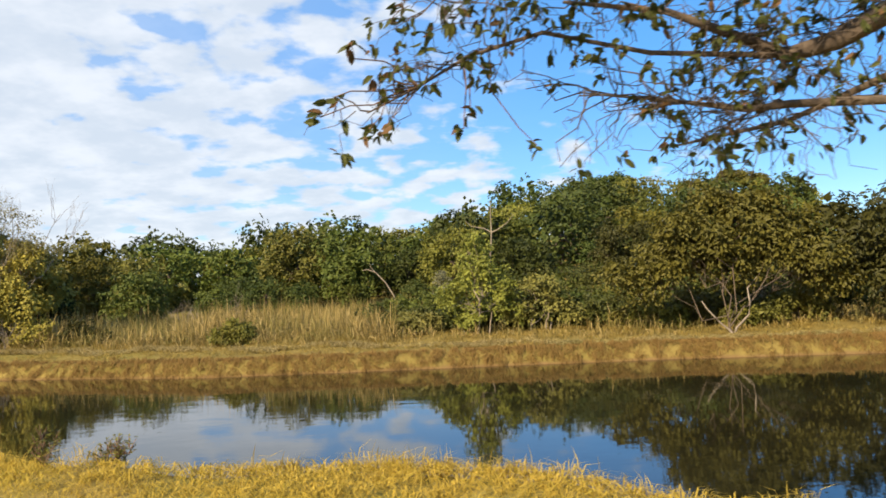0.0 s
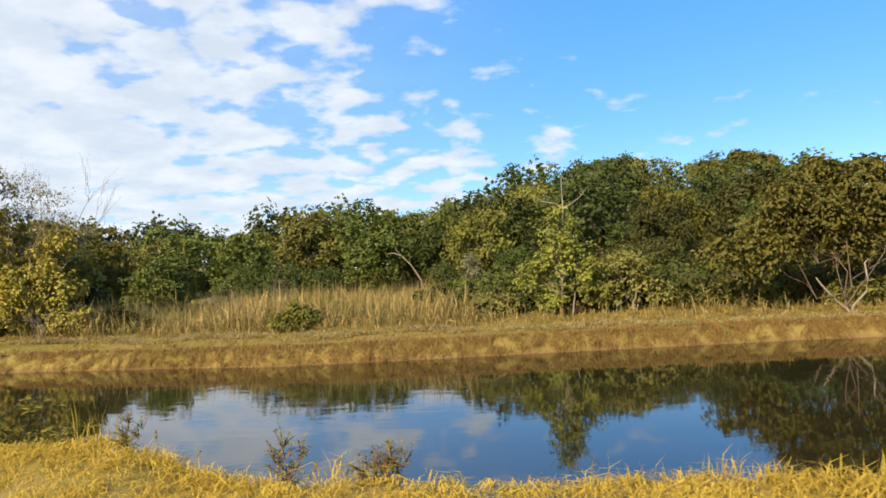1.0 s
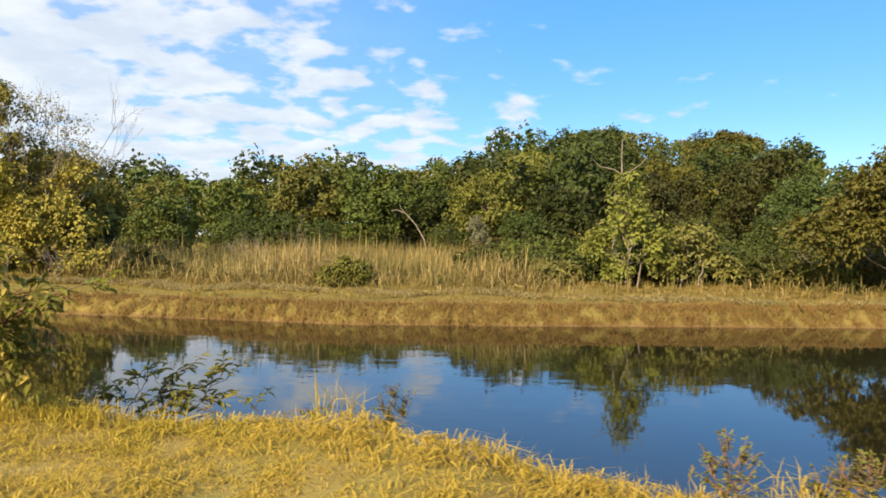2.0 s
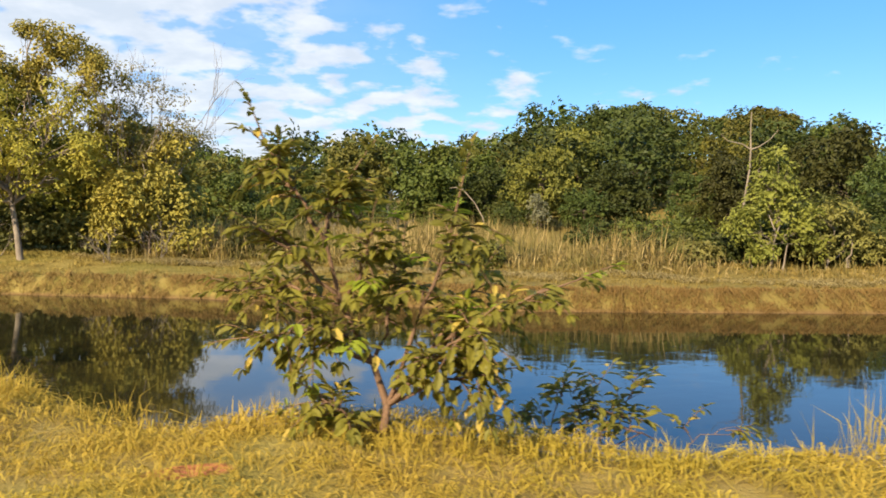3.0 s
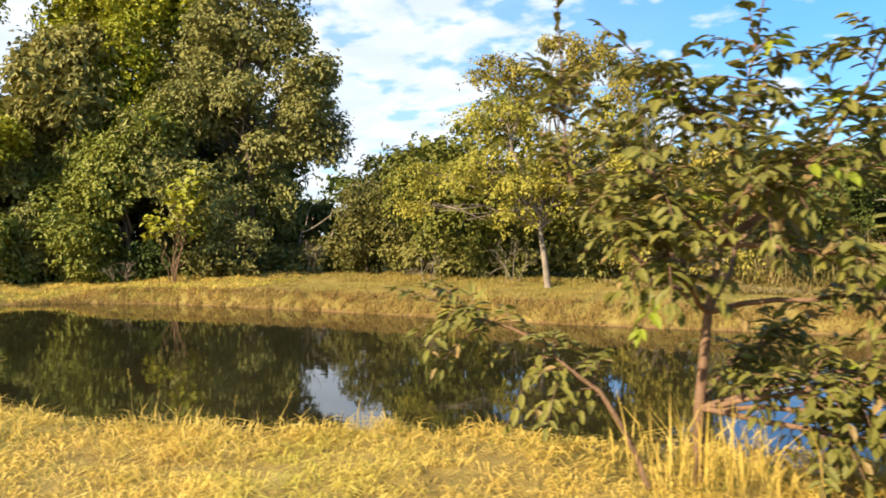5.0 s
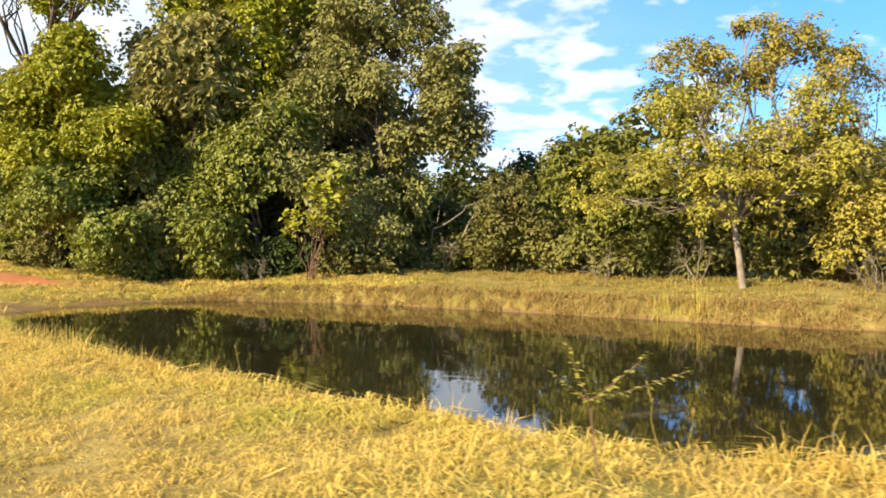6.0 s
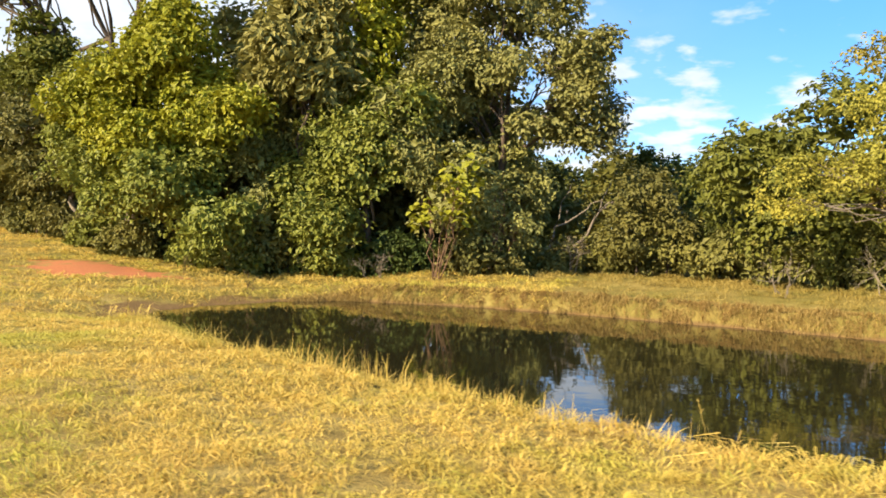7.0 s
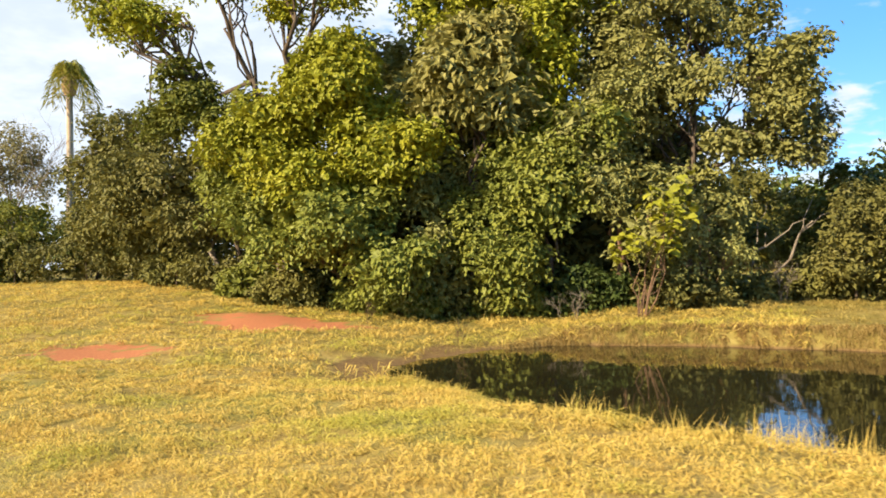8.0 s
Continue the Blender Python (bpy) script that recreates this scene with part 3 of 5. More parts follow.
    plant(front, [s for s in spots if s[1] < 59 and s[2] > 0.4], rng)
    plant(back, [s for s in spots if s[1] >= 59 or s[2] <= 0.4], rng)

    # taller crowns that stand out of the hill's skyline
    broad_tree("forest_tree", "dark flat-domed tree rising above a forested hill", (16.8, 99.4), (16.8, 99.4, 12.6),
               [(16.8, 99.4, 15.0, 3.4, 2.8, 1.0), (14.4, 99.3, 14.1, 1.9, 1.7, 0.9), (19.3, 99.3, 14.2, 2.0, 1.7, 0.9), (16.9, 98.6, 13.6, 2.4, 1.8, 0.9)], FOREST_DEEP, 300, 15, 0.34, 0.6, 0.2, 0.44, seed=141, twigs=4, group="trees of the far forest")
    broad_tree("forest_tree", "pale olive tree rising above a forested hill", (31.9, 92.2), (31.9, 92.2, 11.6),
               [(31.9, 92.0, 14.0, 2.6, 2.2, 1.1), (29.6, 92.0, 13.2, 1.8, 1.6, 0.9), (34.2, 92.0, 13.3, 1.9, 1.7, 0.9)], OLIVE, 240, 15, 0.34, 0.6, 0.2, 0.44, seed=142, twigs=4, group="trees of the far forest")


make_forest()


# ---------------------------------------------------------------- trees and shrubs that stand by themselves
def make_grove():
    """The tall dark trees at the pond's far end."""
    grp = "trees of the grove"
    broad_tree("grove_tree", "small twiggy dusky tree beneath a taller crown", (-32.4, 34.2), (-32.3, 34.0, 2.2),
               [(-32.5, 33.6, 4.5, 1.2, 1.0, 1.1), (-31.7, 33.8, 3.2, 0.9, 0.8, 0.9), (-33.2, 33.4, 3.0, 1.0, 0.9, 1.0)], DUSKY, 240, 20, 0.17, 0.5, 0.07, 0.28, seed=115, twigs=8, group=grp, core=0.35)
    dusky = broad_tree("grove_tree", "tall dusky green tree with an open twiggy underside", (-32.8, 33.2), (-32.4, 33.1, 5.0),
               [(-32.3, 32.8, 9.2, 1.9, 1.9, 1.6), (-30.3, 32.8, 7.3, 1.3, 1.4, 0.9), (-30.1, 32.8, 6.1, 1.2, 1.2, 0.9), (-34.3, 33.0, 8.2, 1.7, 1.7, 1.8), (-32.3, 33.0, 11.6, 1.8, 1.8, 1.3), (-32.4, 32.2, 6.9, 1.3, 1.2, 0.9), (-33.6, 32.6, 6.0, 0.9, 0.9, 0.7), (-29.7, 32.8, 5.1, 0.8, 0.8, 0.6), (-31.2, 32.6, 5.2, 1.0, 1.0, 0.6)],
               DUSKY, 1050, 24, 0.16, 0.6, 0.15, 0.29, 0.3, 0.5, seed=21, twigs=14, group=grp)
    g = Geo()
    crown(g, np.random.default_rng(111), [(3.8, -0.4, 4.8, 0.4, 0.4, 0.7), (3.5, -0.4, 4.1, 0.4, 0.4, 0.4)], 40, 16, 0.2, 0.13, 0.065, 0.4, 0.4)
    tagged(part("dry_foliage", g, DRY, dusky, "pale dry leaves hanging at the crown's edge"), kind="stuff")
    broad_tree("grove_tree", "tall bright green tree with layered foliage", (-37.0, 33.2), (-36.9, 33.0, 6.0),
               [(-36.6, 31.9, 8.2, 1.1, 1.2, 1.9), (-37.6, 33.0, 11.0, 2.4, 2.0, 1.6), (-35.6, 33.0, 10.4, 1.5, 1.5, 1.6), (-36.5, 31.8, 5.8, 0.9, 0.9, 1.1), (-40.0, 33.2, 10.4, 1.7, 1.5, 1.3)],
               LIME, 620, 24, 0.18, 0.6, 0.16, 0.32, seed=22, twigs=4, group=grp)
    broad_tree("grove_tree", "bronze-green tree with big drooping compound leaves", (-38.6, 31.2), (-38.4, 31.0, 5.0),
               [(-38.4, 30.4, 7.6, 1.6, 1.2, 0.9), (-37.6, 30.3, 6.5, 1.1, 0.9, 0.8), (-39.5, 30.6, 6.7, 1.1, 1.0, 0.8), (-38.2, 31.2, 8.7, 1.3, 1.2, 0.6)],
               BRONZE, 210, 24, 0.30, 0.42, 0.12, 0.36, 0.75, seed=23, group=grp)
    broad_tree("grove_tree", "sunlit yellow-green broadleaf tree with a broad layered crown", (-42.2, 30.8), (-42.2, 30.4, 3.4),
               [(-42.2, 29.8, 7.0, 1.9, 1.5, 1.3), (-44.4, 29.9, 6.0, 1.7, 1.4, 1.2), (-40.8, 29.6, 5.4, 1.7, 1.3, 1.2), (-43.0, 29.3, 4.6, 1.9, 1.3, 0.9), (-42.2, 29.8, 8.4, 1.1, 1.0, 0.5)],
               LIME, 900, 24, 0.18, 0.62, 0.17, 0.30, seed=24, twigs=4, group=grp)
    broad_tree("grove_tree", "green broadleaf tree with drooping boughs down to the ground", (-42.9, 31.2), (-42.8, 30.9, 1.8),
               [(-44.8, 29.6, 3.7, 1.7, 1.3, 0.8), (-41.9, 29.2, 3.3, 1.9, 1.2, 0.9), (-40.4, 29.2, 1.9, 1.3, 1.0, 0.9), (-46.0, 30.4, 4.6, 1.2, 1.1, 0.9), (-43.4, 29.4, 2.7, 1.2, 1.0, 0.6)],
               GLOSSY, 620, 22, 0.17, 0.62, 0.10, 0.30, seed=124, twigs=4, group=grp)
    broad_tree("grove_tree", "tall tree with forked bare limbs under a high crown", (-45.6, 32.2), (-45.2, 32.0, 7.4),
               [(-47.4, 31.2, 12.0, 1.8, 1.6, 0.8), (-43.0, 31.6, 11.4, 2.2, 1.8, 1.2), (-51.6, 31.2, 10.9, 1.5, 1.3, 0.9), (-49.6, 31.2, 10.6, 1.3, 1.2, 0.7), (-45.0, 31.4, 13.0, 1.8, 1.6, 0.9), (-52.6, 31.2, 12.2, 1.3, 1.2, 0.8), (-44.6, 31.5, 10.4, 0.8, 0.8, 0.5)],
               LIME, 560, 22, 0.17, 0.55, 0.26, 0.30, seed=25, twigs=9, group=grp)
    broad_tree("grove_tree", "yellowing tree behind darker ones", (-47.6, 32.6), (-47.4, 32.2, 5.0),
               [(-49.0, 31.5, 8.4, 1.1, 1.0, 0.8), (-48.7, 31.4, 7.4, 1.3, 1.1, 0.8), (-47.2, 31.6, 7.1, 1.1, 1.0, 0.8), (-50.1, 31.6, 7.2, 1.0, 0.9, 0.8), (-46.2, 31.6, 6.2, 1.0, 1.0, 0.8)], BRONZED, 330, 22, 0.17, 0.55, 0.1, 0.27, seed=26, group=grp)
    broad_tree("grove_tree", "dark green spreading tree with a slanting pale trunk", (-49.2, 33.6), (-49.6, 33.6, 3.0),
               [(-50.4, 32.2, 5.4, 2.4, 1.6, 1.3), (-52.6, 33.4, 4.6, 2.2, 1.8, 1.6), (-47.2, 32.6, 4.6, 1.6, 1.4, 1.5), (-50.0, 32.8, 3.8, 2.0, 1.5, 0.9), (-52.8, 34.6, 3.0, 1.6, 1.4, 1.4)],
               UNDER, 620, 24, 0.19, 0.56, 0.13, 0.34, bark=PALE_BARK, seed=27, group=grp)
    broad_tree("grove_tree", "glossy dark green tree leaning over shade", (-36.4, 31.8), (-36.4, 31.4, 2.4),
               [(-36.3, 30.7, 3.9, 1.6, 1.2, 1.4), (-38.0, 30.6, 3.0, 1.4, 1.1, 1.3), (-35.1, 31.0, 5.2, 1.3, 1.1, 1.2), (-37.4, 30.8, 4.9, 1.1, 1.0, 0.9), (-37.2, 30.3, 1.9, 1.2, 0.9, 0.9)],
               GLOSSY, 560, 22, 0.17, 0.6, 0.12, 0.30, seed=28, group=grp)
    broad_tree("grove_tree", "leafy olive-green tree with a rounded crown beyond the grove", (-55.0, 35.8), (-55.0, 35.6, 3.4),
               [(-55.8, 35.2, 7.3, 1.5, 1.3, 1.2), (-54.1, 35.0, 7.4, 1.4, 1.2, 1.0), (-57.0, 35.4, 6.0, 1.3, 1.2, 1.2), (-54.8, 34.8, 5.6, 1.9, 1.3, 1.3), (-55.9, 34.7, 3.8, 1.8, 1.3, 1.2), (-52.8, 34.6, 6.2, 1.3, 1.1, 1.1)],
               UNDER, 560, 22, 0.18, 0.55, 0.12, 0.3, 0.4, 0.5, seed=131, twigs=5, group=grp)
    broad_tree("grove_tree", "dusky brown-green tree half hidden in the grove", (-39.4, 32.4), (-39.3, 32.2, 3.0),
               [(-39.4, 31.6, 5.4, 1.2, 1.0, 1.2), (-38.9, 31.4, 3.6, 1.2, 0.9, 1.2), (-39.8, 31.5, 2.0, 1.1, 0.9, 1.0), (-40.2, 31.8, 7.2, 1.0, 0.9, 1.0), (-40.2, 30.7, 4.3, 0.7, 0.7, 0.8), (-39.6, 30.5, 2.7, 0.8, 0.7, 0.9), (-39.9, 30.2, 4.1, 0.7, 0.6, 0.7), (-39.8, 30.0, 1.4, 0.7, 0.6, 0.7)],
               DUSKY, 400, 20, 0.17, 0.5, 0.08, 0.3, 0.5, seed=129, twigs=7, group=grp, bark=RED_BARK, core=0.4)
    broad_tree("grove_tree", "brownish vine-hung small tree", (-34.4, 32.0), (-34.4, 31.6, 3.0),
               [(-34.6, 31.3, 5.8, 1.4, 1.1, 1.2), (-33.4, 31.0, 3.2, 1.5, 1.1, 1.4), (-34.8, 31.0, 4.2, 1.0, 0.9, 0.9)],
               DUSKY, 240, 22, 0.17, 0.5, 0.09, 0.3, 0.5, seed=29, twigs=6, group=grp, bark=RED_BARK, core=0.45)
    for k, (x, y, h, wide) in enumerate(((-42.8, 35.0, 11.0, 1.3), (-40.2, 34.6, 12.5, 2.2), (-36.0, 35.4, 11.5, 2.2), (-43.6, 34.4, 8.2, 2.0), (-38.2, 37.2, 13.0, 2.4), (-33.4, 35.6, 6.6, 1.9), (-47.0, 35.4, 6.4, 2.0), (-37.0, 34.2, 6.4, 1.5))):
        broad_tree("grove_tree", "tall shaded dark green tree deep in the grove", (x, y), (x + 0.2, y, h * 0.5),
                   [(x, y, h * 0.82, wide, wide, h * 0.15), (x - wide * 0.5, y, h * 0.58, wide * 0.9, wide, h * 0.16), (x + wide * 0.5, y, h * 0.42, wide, wide, h * 0.17), (x, y, h * 0.2, wide, wide, h * 0.15)],
                   UNDER if k % 2 else DUSKY, 260, 16, 0.26, 0.55, 0.16, 0.4, seed=230 + k, twigs=3, group=grp)
    broad_tree("grove_tree", "small twiggy brownish tree at the grove's edge", (-32.0, 31.6), (-32.0, 31.5, 1.2),
               [(-31.5, 31.3, 2.1, 0.8, 0.6, 0.7), (-32.8, 31.1, 2.0, 0.7, 0.6, 0.7), (-32.1, 31.4, 3.1, 0.7, 0.6, 0.6)], DUSKY, 110, 14, 0.13, 0.5, 0.04, 0.24, 0.35, 0.3, RED_BARK, 143, 14, grp, core=0)
    broad_tree("grove_tree", "low leafy olive tree beside the grove", (-28.3, 33.4), (-28.3, 33.3, 1.4),
               [(-28.1, 33.1, 3.2, 0.9, 0.8, 0.8), (-28.6, 32.9, 1.9, 0.9, 0.7, 0.8), (-27.3, 33.1, 2.2, 0.8, 0.7, 0.8)], UNDER, 170, 18, 0.15, 0.5, 0.05, 0.26, 0.35, 0.4, None, 144, 8, grp, core=0.3)
    rng = np.random.default_rng(30)
    x, y = -33.8, 30.3
    z = float(ground_z(x, y))
    root = thing("leafy_shrub", (x, y, z), "shrub with large round pale green leaves and reddish stems", "shrub")
    w, g = Geo(), Geo()
    for k in range(10):
        tip = np.array([rng.uniform(-0.9, 1.5), rng.uniform(-1.0, 0.2), rng.uniform(1.5, 3.3)])
        tube(w, bent(rng, (rng.uniform(-0.15, 0.15), 0, -0.1), tip, 6, 0.05, 0.05), np.linspace(0.022, 0.006, 6), 5)
        n = 20
        a = rng.uniform(0, 6.28, n)
        way = np.stack([np.cos(a), np.sin(a), rng.uniform(-0.5, 0.1, n)], 1)
        size = rng.uniform(0.17, 0.28, n)
        fine_leaves(g, tip + rng.normal(0, 0.2, (n, 3)), way, np.array([0, -0.3, 1.0]) + rng.normal(0, 0.25, (n, 3)), size, size * 1.0, 0.3)
    part("stem", w, RED_BARK, root, "", True)
    part("foliage", g, LIME, root)
    low = "undergrowth shrubs below the grove"
    spots = ((-31.2, 33.2, 0.9, UNDER), (-29.2, 34.2, 0.9, UNDER), (-32.9, 31.4, 1.1, UNDER), (-35.2, 31.6, 1.2, FOREST_DEEP), (-38.8, 30.9, 1.3, UNDER), (-40.6, 30.2, 1.2, GLOSSY), (-43.2, 31.4, 1.2, FOREST_DEEP),
             (-45.6, 32.8, 1.3, FOREST_DEEP), (-47.6, 34.4, 1.4, FOREST_DEEP), (-54.6, 35.4, 1.9, UNDER), (-57.6, 35.6, 2.2, UNDER), (-61.0, 35.0, 2.4, UNDER), (-64.6, 34.2, 2.4, UNDER), (-27.4, 33.6, 1.6, UNDER), (-25.6, 32.4, 1.3, UNDER),
             (-24.0, 31.2, 1.1, UNDER), (-22.6, 31.0, 1.4, UNDER), (-19.6, 30.4, 1.2, UNDER), (-68.5, 32.5, 2.4, UNDER), (-44.6, 31.0, 1.1, UNDER), (-46.6, 31.6, 1.1, GLOSSY), (-48.4, 32.6, 1.3, UNDER), (-41.8, 30.7, 1.0, GLOSSY), (-37.4, 31.0, 0.9, GLOSSY), (-51.0, 33.4, 1.3, UNDER))
    for k, (x, y, h, mat) in enumerate(spots):
        z = float(ground_z(x, y))
        broad_tree("undergrowth_shrub", "tangled leafy undergrowth shrub at the foot of trees", (x, y), (x, y, z + h * 0.4),
                   [(x, y - 0.1, z + h * 0.6, h * 0.8, h * 0.6, h * 0.55), (x + h * 0.7, y, z + h * 0.45, h * 0.5, h * 0.45, h * 0.42), (x - h * 0.7, y, z + h * 0.5, h * 0.5, h * 0.45, h * 0.45)],
                   mat, int(70 + 26 * h), 18, 0.17, 0.5, 0.035, 0.2, 0.35, 0.5, None, 40 + k, 5, low, "shrub")


make_grove()


def twiggy(name, label, at, height, mat, seed, forks=5, reach=0.5, thick=0.03, category="dead shrub", depth=3, group=""):
    """A bare branching shrub or tree."""
    rng = np.random.default_rng(seed)
    z = float(ground_z(*at))
    root = thing(name, (at[0], at[1], z), label, category, group)
    w = Geo()

    def grow(p, d, size, r, level):
        q = p + d * size
        tube(w, bent(rng, p, q, 4, 0.07), np.linspace(r, r * 0.6, 4), 5 if level > 1 else 4)
        if level:
            for _ in range(int(rng.integers(2, 4))):
                e = unit(d + rng.normal(0, reach, 3) + (0, 0, 0.15))
                grow(p + (q - p) * rng.uniform(0.55, 1.0), e, size * rng.uniform(0.5, 0.8), r * 0.55, level - 1)

    for _ in range(forks):
        d = unit(np.array([0, 0, 1.0]) + rng.normal(0, reach * 0.7, 3) * (1, 1, 0.3))
        grow(np.array([rng.uniform(-0.1, 0.1), rng.uniform(-0.1, 0.1), -0.1]), d, height * 0.45, thick, depth)
    part("stem", w, mat, root, "", True)
    return root


def make_far_bank_trees():
    # the yellowing tree with its pale forked trunk
    rng = np.random.default_rng(61)
    x, y = -21.5, 28.6
    z = float(ground_z(x, y))
    root = thing("yellow_tree", (x, y, z), "yellowing open-crowned tree with a pale forked trunk on the bank", "tree")
    masses = [(-24.3, 28.2, 3.3, 1.3, 1.1, 0.5), (-22.9, 27.9, 3.8, 1.1, 0.9, 0.5), (-22.6, 28.5, 4.9, 1.2, 1.0, 0.6), (-21.1, 28.2, 4.2, 1.2, 1.0, 0.6), (-20.0, 28.4, 4.9, 0.9, 0.9, 0.6),
              (-20.3, 28.2, 2.7, 1.1, 0.9, 0.5), (-19.6, 28.4, 3.6, 0.8, 0.8, 0.5), (-22.2, 28.0, 2.3, 0.7, 0.5, 0.35), (-21.9, 27.9, 3.2, 0.9, 0.8, 0.5), (-20.9, 27.8, 3.4, 0.8, 0.7, 0.5), (-24.9, 28.3, 2.6, 0.7, 0.7, 0.35)]
    high = [(-22.8, 28.7, 6.1, 1.0, 0.9, 0.45), (-21.6, 28.8, 5.6, 0.8, 0.8, 0.4), (-20.5, 28.8, 6.3, 1.0, 0.9, 0.5), (-19.5, 28.8, 5.6, 0.7, 0.7, 0.5), (-21.2, 28.9, 6.8, 0.5, 0.5, 0.25)]
    rel = [(a - x, b - y, c - z, d, e, f) for a, b, c, d, e, f in masses + high]
    g = Geo()
    tips = crown(g, rng, rel[:11], 430, 27, 0.17, 0.105, 0.056, 0.3, 0.3, 0)
    part("crown", g, YELLOW, root)
    g = Geo()
    tips = np.concatenate([tips, crown(g, rng, rel[11:], 290, 26, 0.17, 0.105, 0.056, 0.3, 0.3, 0)])
    part("upper_crown", g, AMBER, root, "golden olive leaves of the upper crown")
    w = Geo()
    trunk = np.array([(0, 0, -0.2), (-0.1, 0, 0.7), (-0.22, 0, 1.5), (-0.3, 0, 2.0)])
    tube(w, trunk, [0.10, 0.075, 0.066, 0.058], 9)
    for b in rel:
        c = np.array(b[:3])
        line = bent(rng, trunk[rng.integers(2, 4)], c, 7, 0.05, 0.05)
        tube(w, line, np.linspace(0.05, 0.016, 7), 6)
        near = tips[np.argsort(np.linalg.norm(tips - c, axis=1))[:30]]
        for p in near[rng.permutation(30)[:7]]:
            tube(w, bent(rng, line[rng.integers(2, 7)], p, 5, 0.07), np.linspace(0.014, 0.004, 5), 4)
    part("trunk", w, PALE_BARK, root, "pale grey trunk with long bare limbs", True)
    broad_tree("bank_shrub", "bushy yellow-olive shrub on the bank beside a tree", (-18.3, 29.2), (-18.2, 29.1, 1.5),
               [(-18.4, 29.0, 2.7, 1.1, 0.9, 1.0), (-17.6, 29.0, 1.9, 0.9, 0.8, 0.8), (-17.6, 29.6, 3.8, 0.6, 0.6, 0.5), (-19.2, 29.6, 3.2, 0.9, 0.9, 0.9), (-17.0, 28.9, 1.1, 0.7, 0.6, 0.5), (-19.4, 29.4, 4.3, 0.8, 0.7, 0.7), (-18.9, 29.0, 1.7, 0.8, 0.7, 0.7)], AMBER, 420, 20, 0.13, 0.5, 0.05, 0.2, 0.3, 0.4, seed=62, twigs=12, category="shrub", core=0.2)
    broad_tree("bank_tree", "olive-yellow leafy tree behind the bank", (-19.6, 32.4), (-19.6, 32.2, 2.4),
               [(-19.8, 32.0, 3.9, 1.2, 1.1, 0.9), (-18.7, 32.4, 2.8, 1.1, 1.0, 1.0), (-21.0, 32.2, 3.0, 1.4, 1.2, 1.2)], AMBER, 260, 20, 0.17, 0.5, 0.07, 0.25, seed=63, twigs=5)
    broad_tree("bank_tree", "golden olive leafy tree behind the bank", (-23.4, 31.2), (-23.4, 31.0, 2.4),
               [(-23.6, 31.0, 4.6, 1.8, 1.4, 1.4), (-25.4, 31.2, 3.4, 1.6, 1.3, 1.3), (-24.2, 30.8, 2.2, 1.6, 1.2, 1.1), (-21.8, 31.4, 3.0, 1.4, 1.2, 1.4)], BRONZED, 400, 20, 0.18, 0.5, 0.08, 0.28, seed=64, twigs=5)
    thin = twiggy("bare_tree", "half-bare grey twiggy tree with sparse faded leaves", (-18.4, 29.6), 5.8, DEAD_WOOD, 65, 4, 0.28, 0.04, "bare tree", 4)
    g = Geo()
    crown(g, np.random.default_rng(165), [(-0.4, -0.1, 5.0, 0.8, 0.7, 0.6), (0.4, -0.1, 4.3, 0.8, 0.7, 0.7), (1.0, -0.2, 3.4, 0.8, 0.7, 0.7), (-0.8, -0.1, 4.1, 0.7, 0.6, 0.7), (0.2, -0.2, 3.2, 0.8, 0.6, 0.6)], 170, 13, 0.2, 0.085, 0.045, 0.3, 0.2, 0)
    part("foliage", g, FADED, thin, "sparse faded olive leaves")
    for k, (x, y, h) in enumerate(((-17.6, 27.9, 1.5), (-18.9, 27.8, 1.4), (-24.8, 29.0, 1.3), (-22.6, 29.3, 1.6), (-13.5, 33, 1.9), (-11.2, 34, 2.2), (-12.3, 32, 1.7), (3.5, 26.6, 1.6), (7.4, 26.2, 1.5), (-30.2, 33.0, 1.6), (-35.6, 30.2, 1.2))):
        twiggy("bare_shrub", "bare bleached twiggy shrub among dry grass", (x, y), h, DEAD_WOOD, 70 + k, 4, 0.55, 0.016, depth=3, group="bare shrubs of the far bank")
    # slanting pale stems at the grove's edge
    for k, (a, b) in enumerate((((-30.6, 33.4, 0.5), (-29.2, 34.2, 2.9)), ((-31.3, 33.2, 0.6), (-30.5, 33.8, 2.6)))):
        rng = np.random.default_rng(85 + k)
        root = thing("slanting_sapling", a, "pale slanting bare sapling at the edge of the grove", "sapling")
        w = Geo()
        top = np.subtract(b, a)
        line = bent(rng, (0, 0, -0.1), top, 7, 0.03, 0.08)
        tube(w, line, np.linspace(0.055, 0.03, 7), 6)
        tube(w, bent(rng, line[5], top + (1.1, 0.2, 0.35), 5, 0.04, 0.06), np.linspace(0.03, 0.012, 5), 5)
        tube(w, bent(rng, line[4], top + (0.1, 0.3, 0.9), 5, 0.04), np.linspace(0.025, 0.01, 5), 5)
        part("stem", w, DEAD_WOOD, root, "", True)
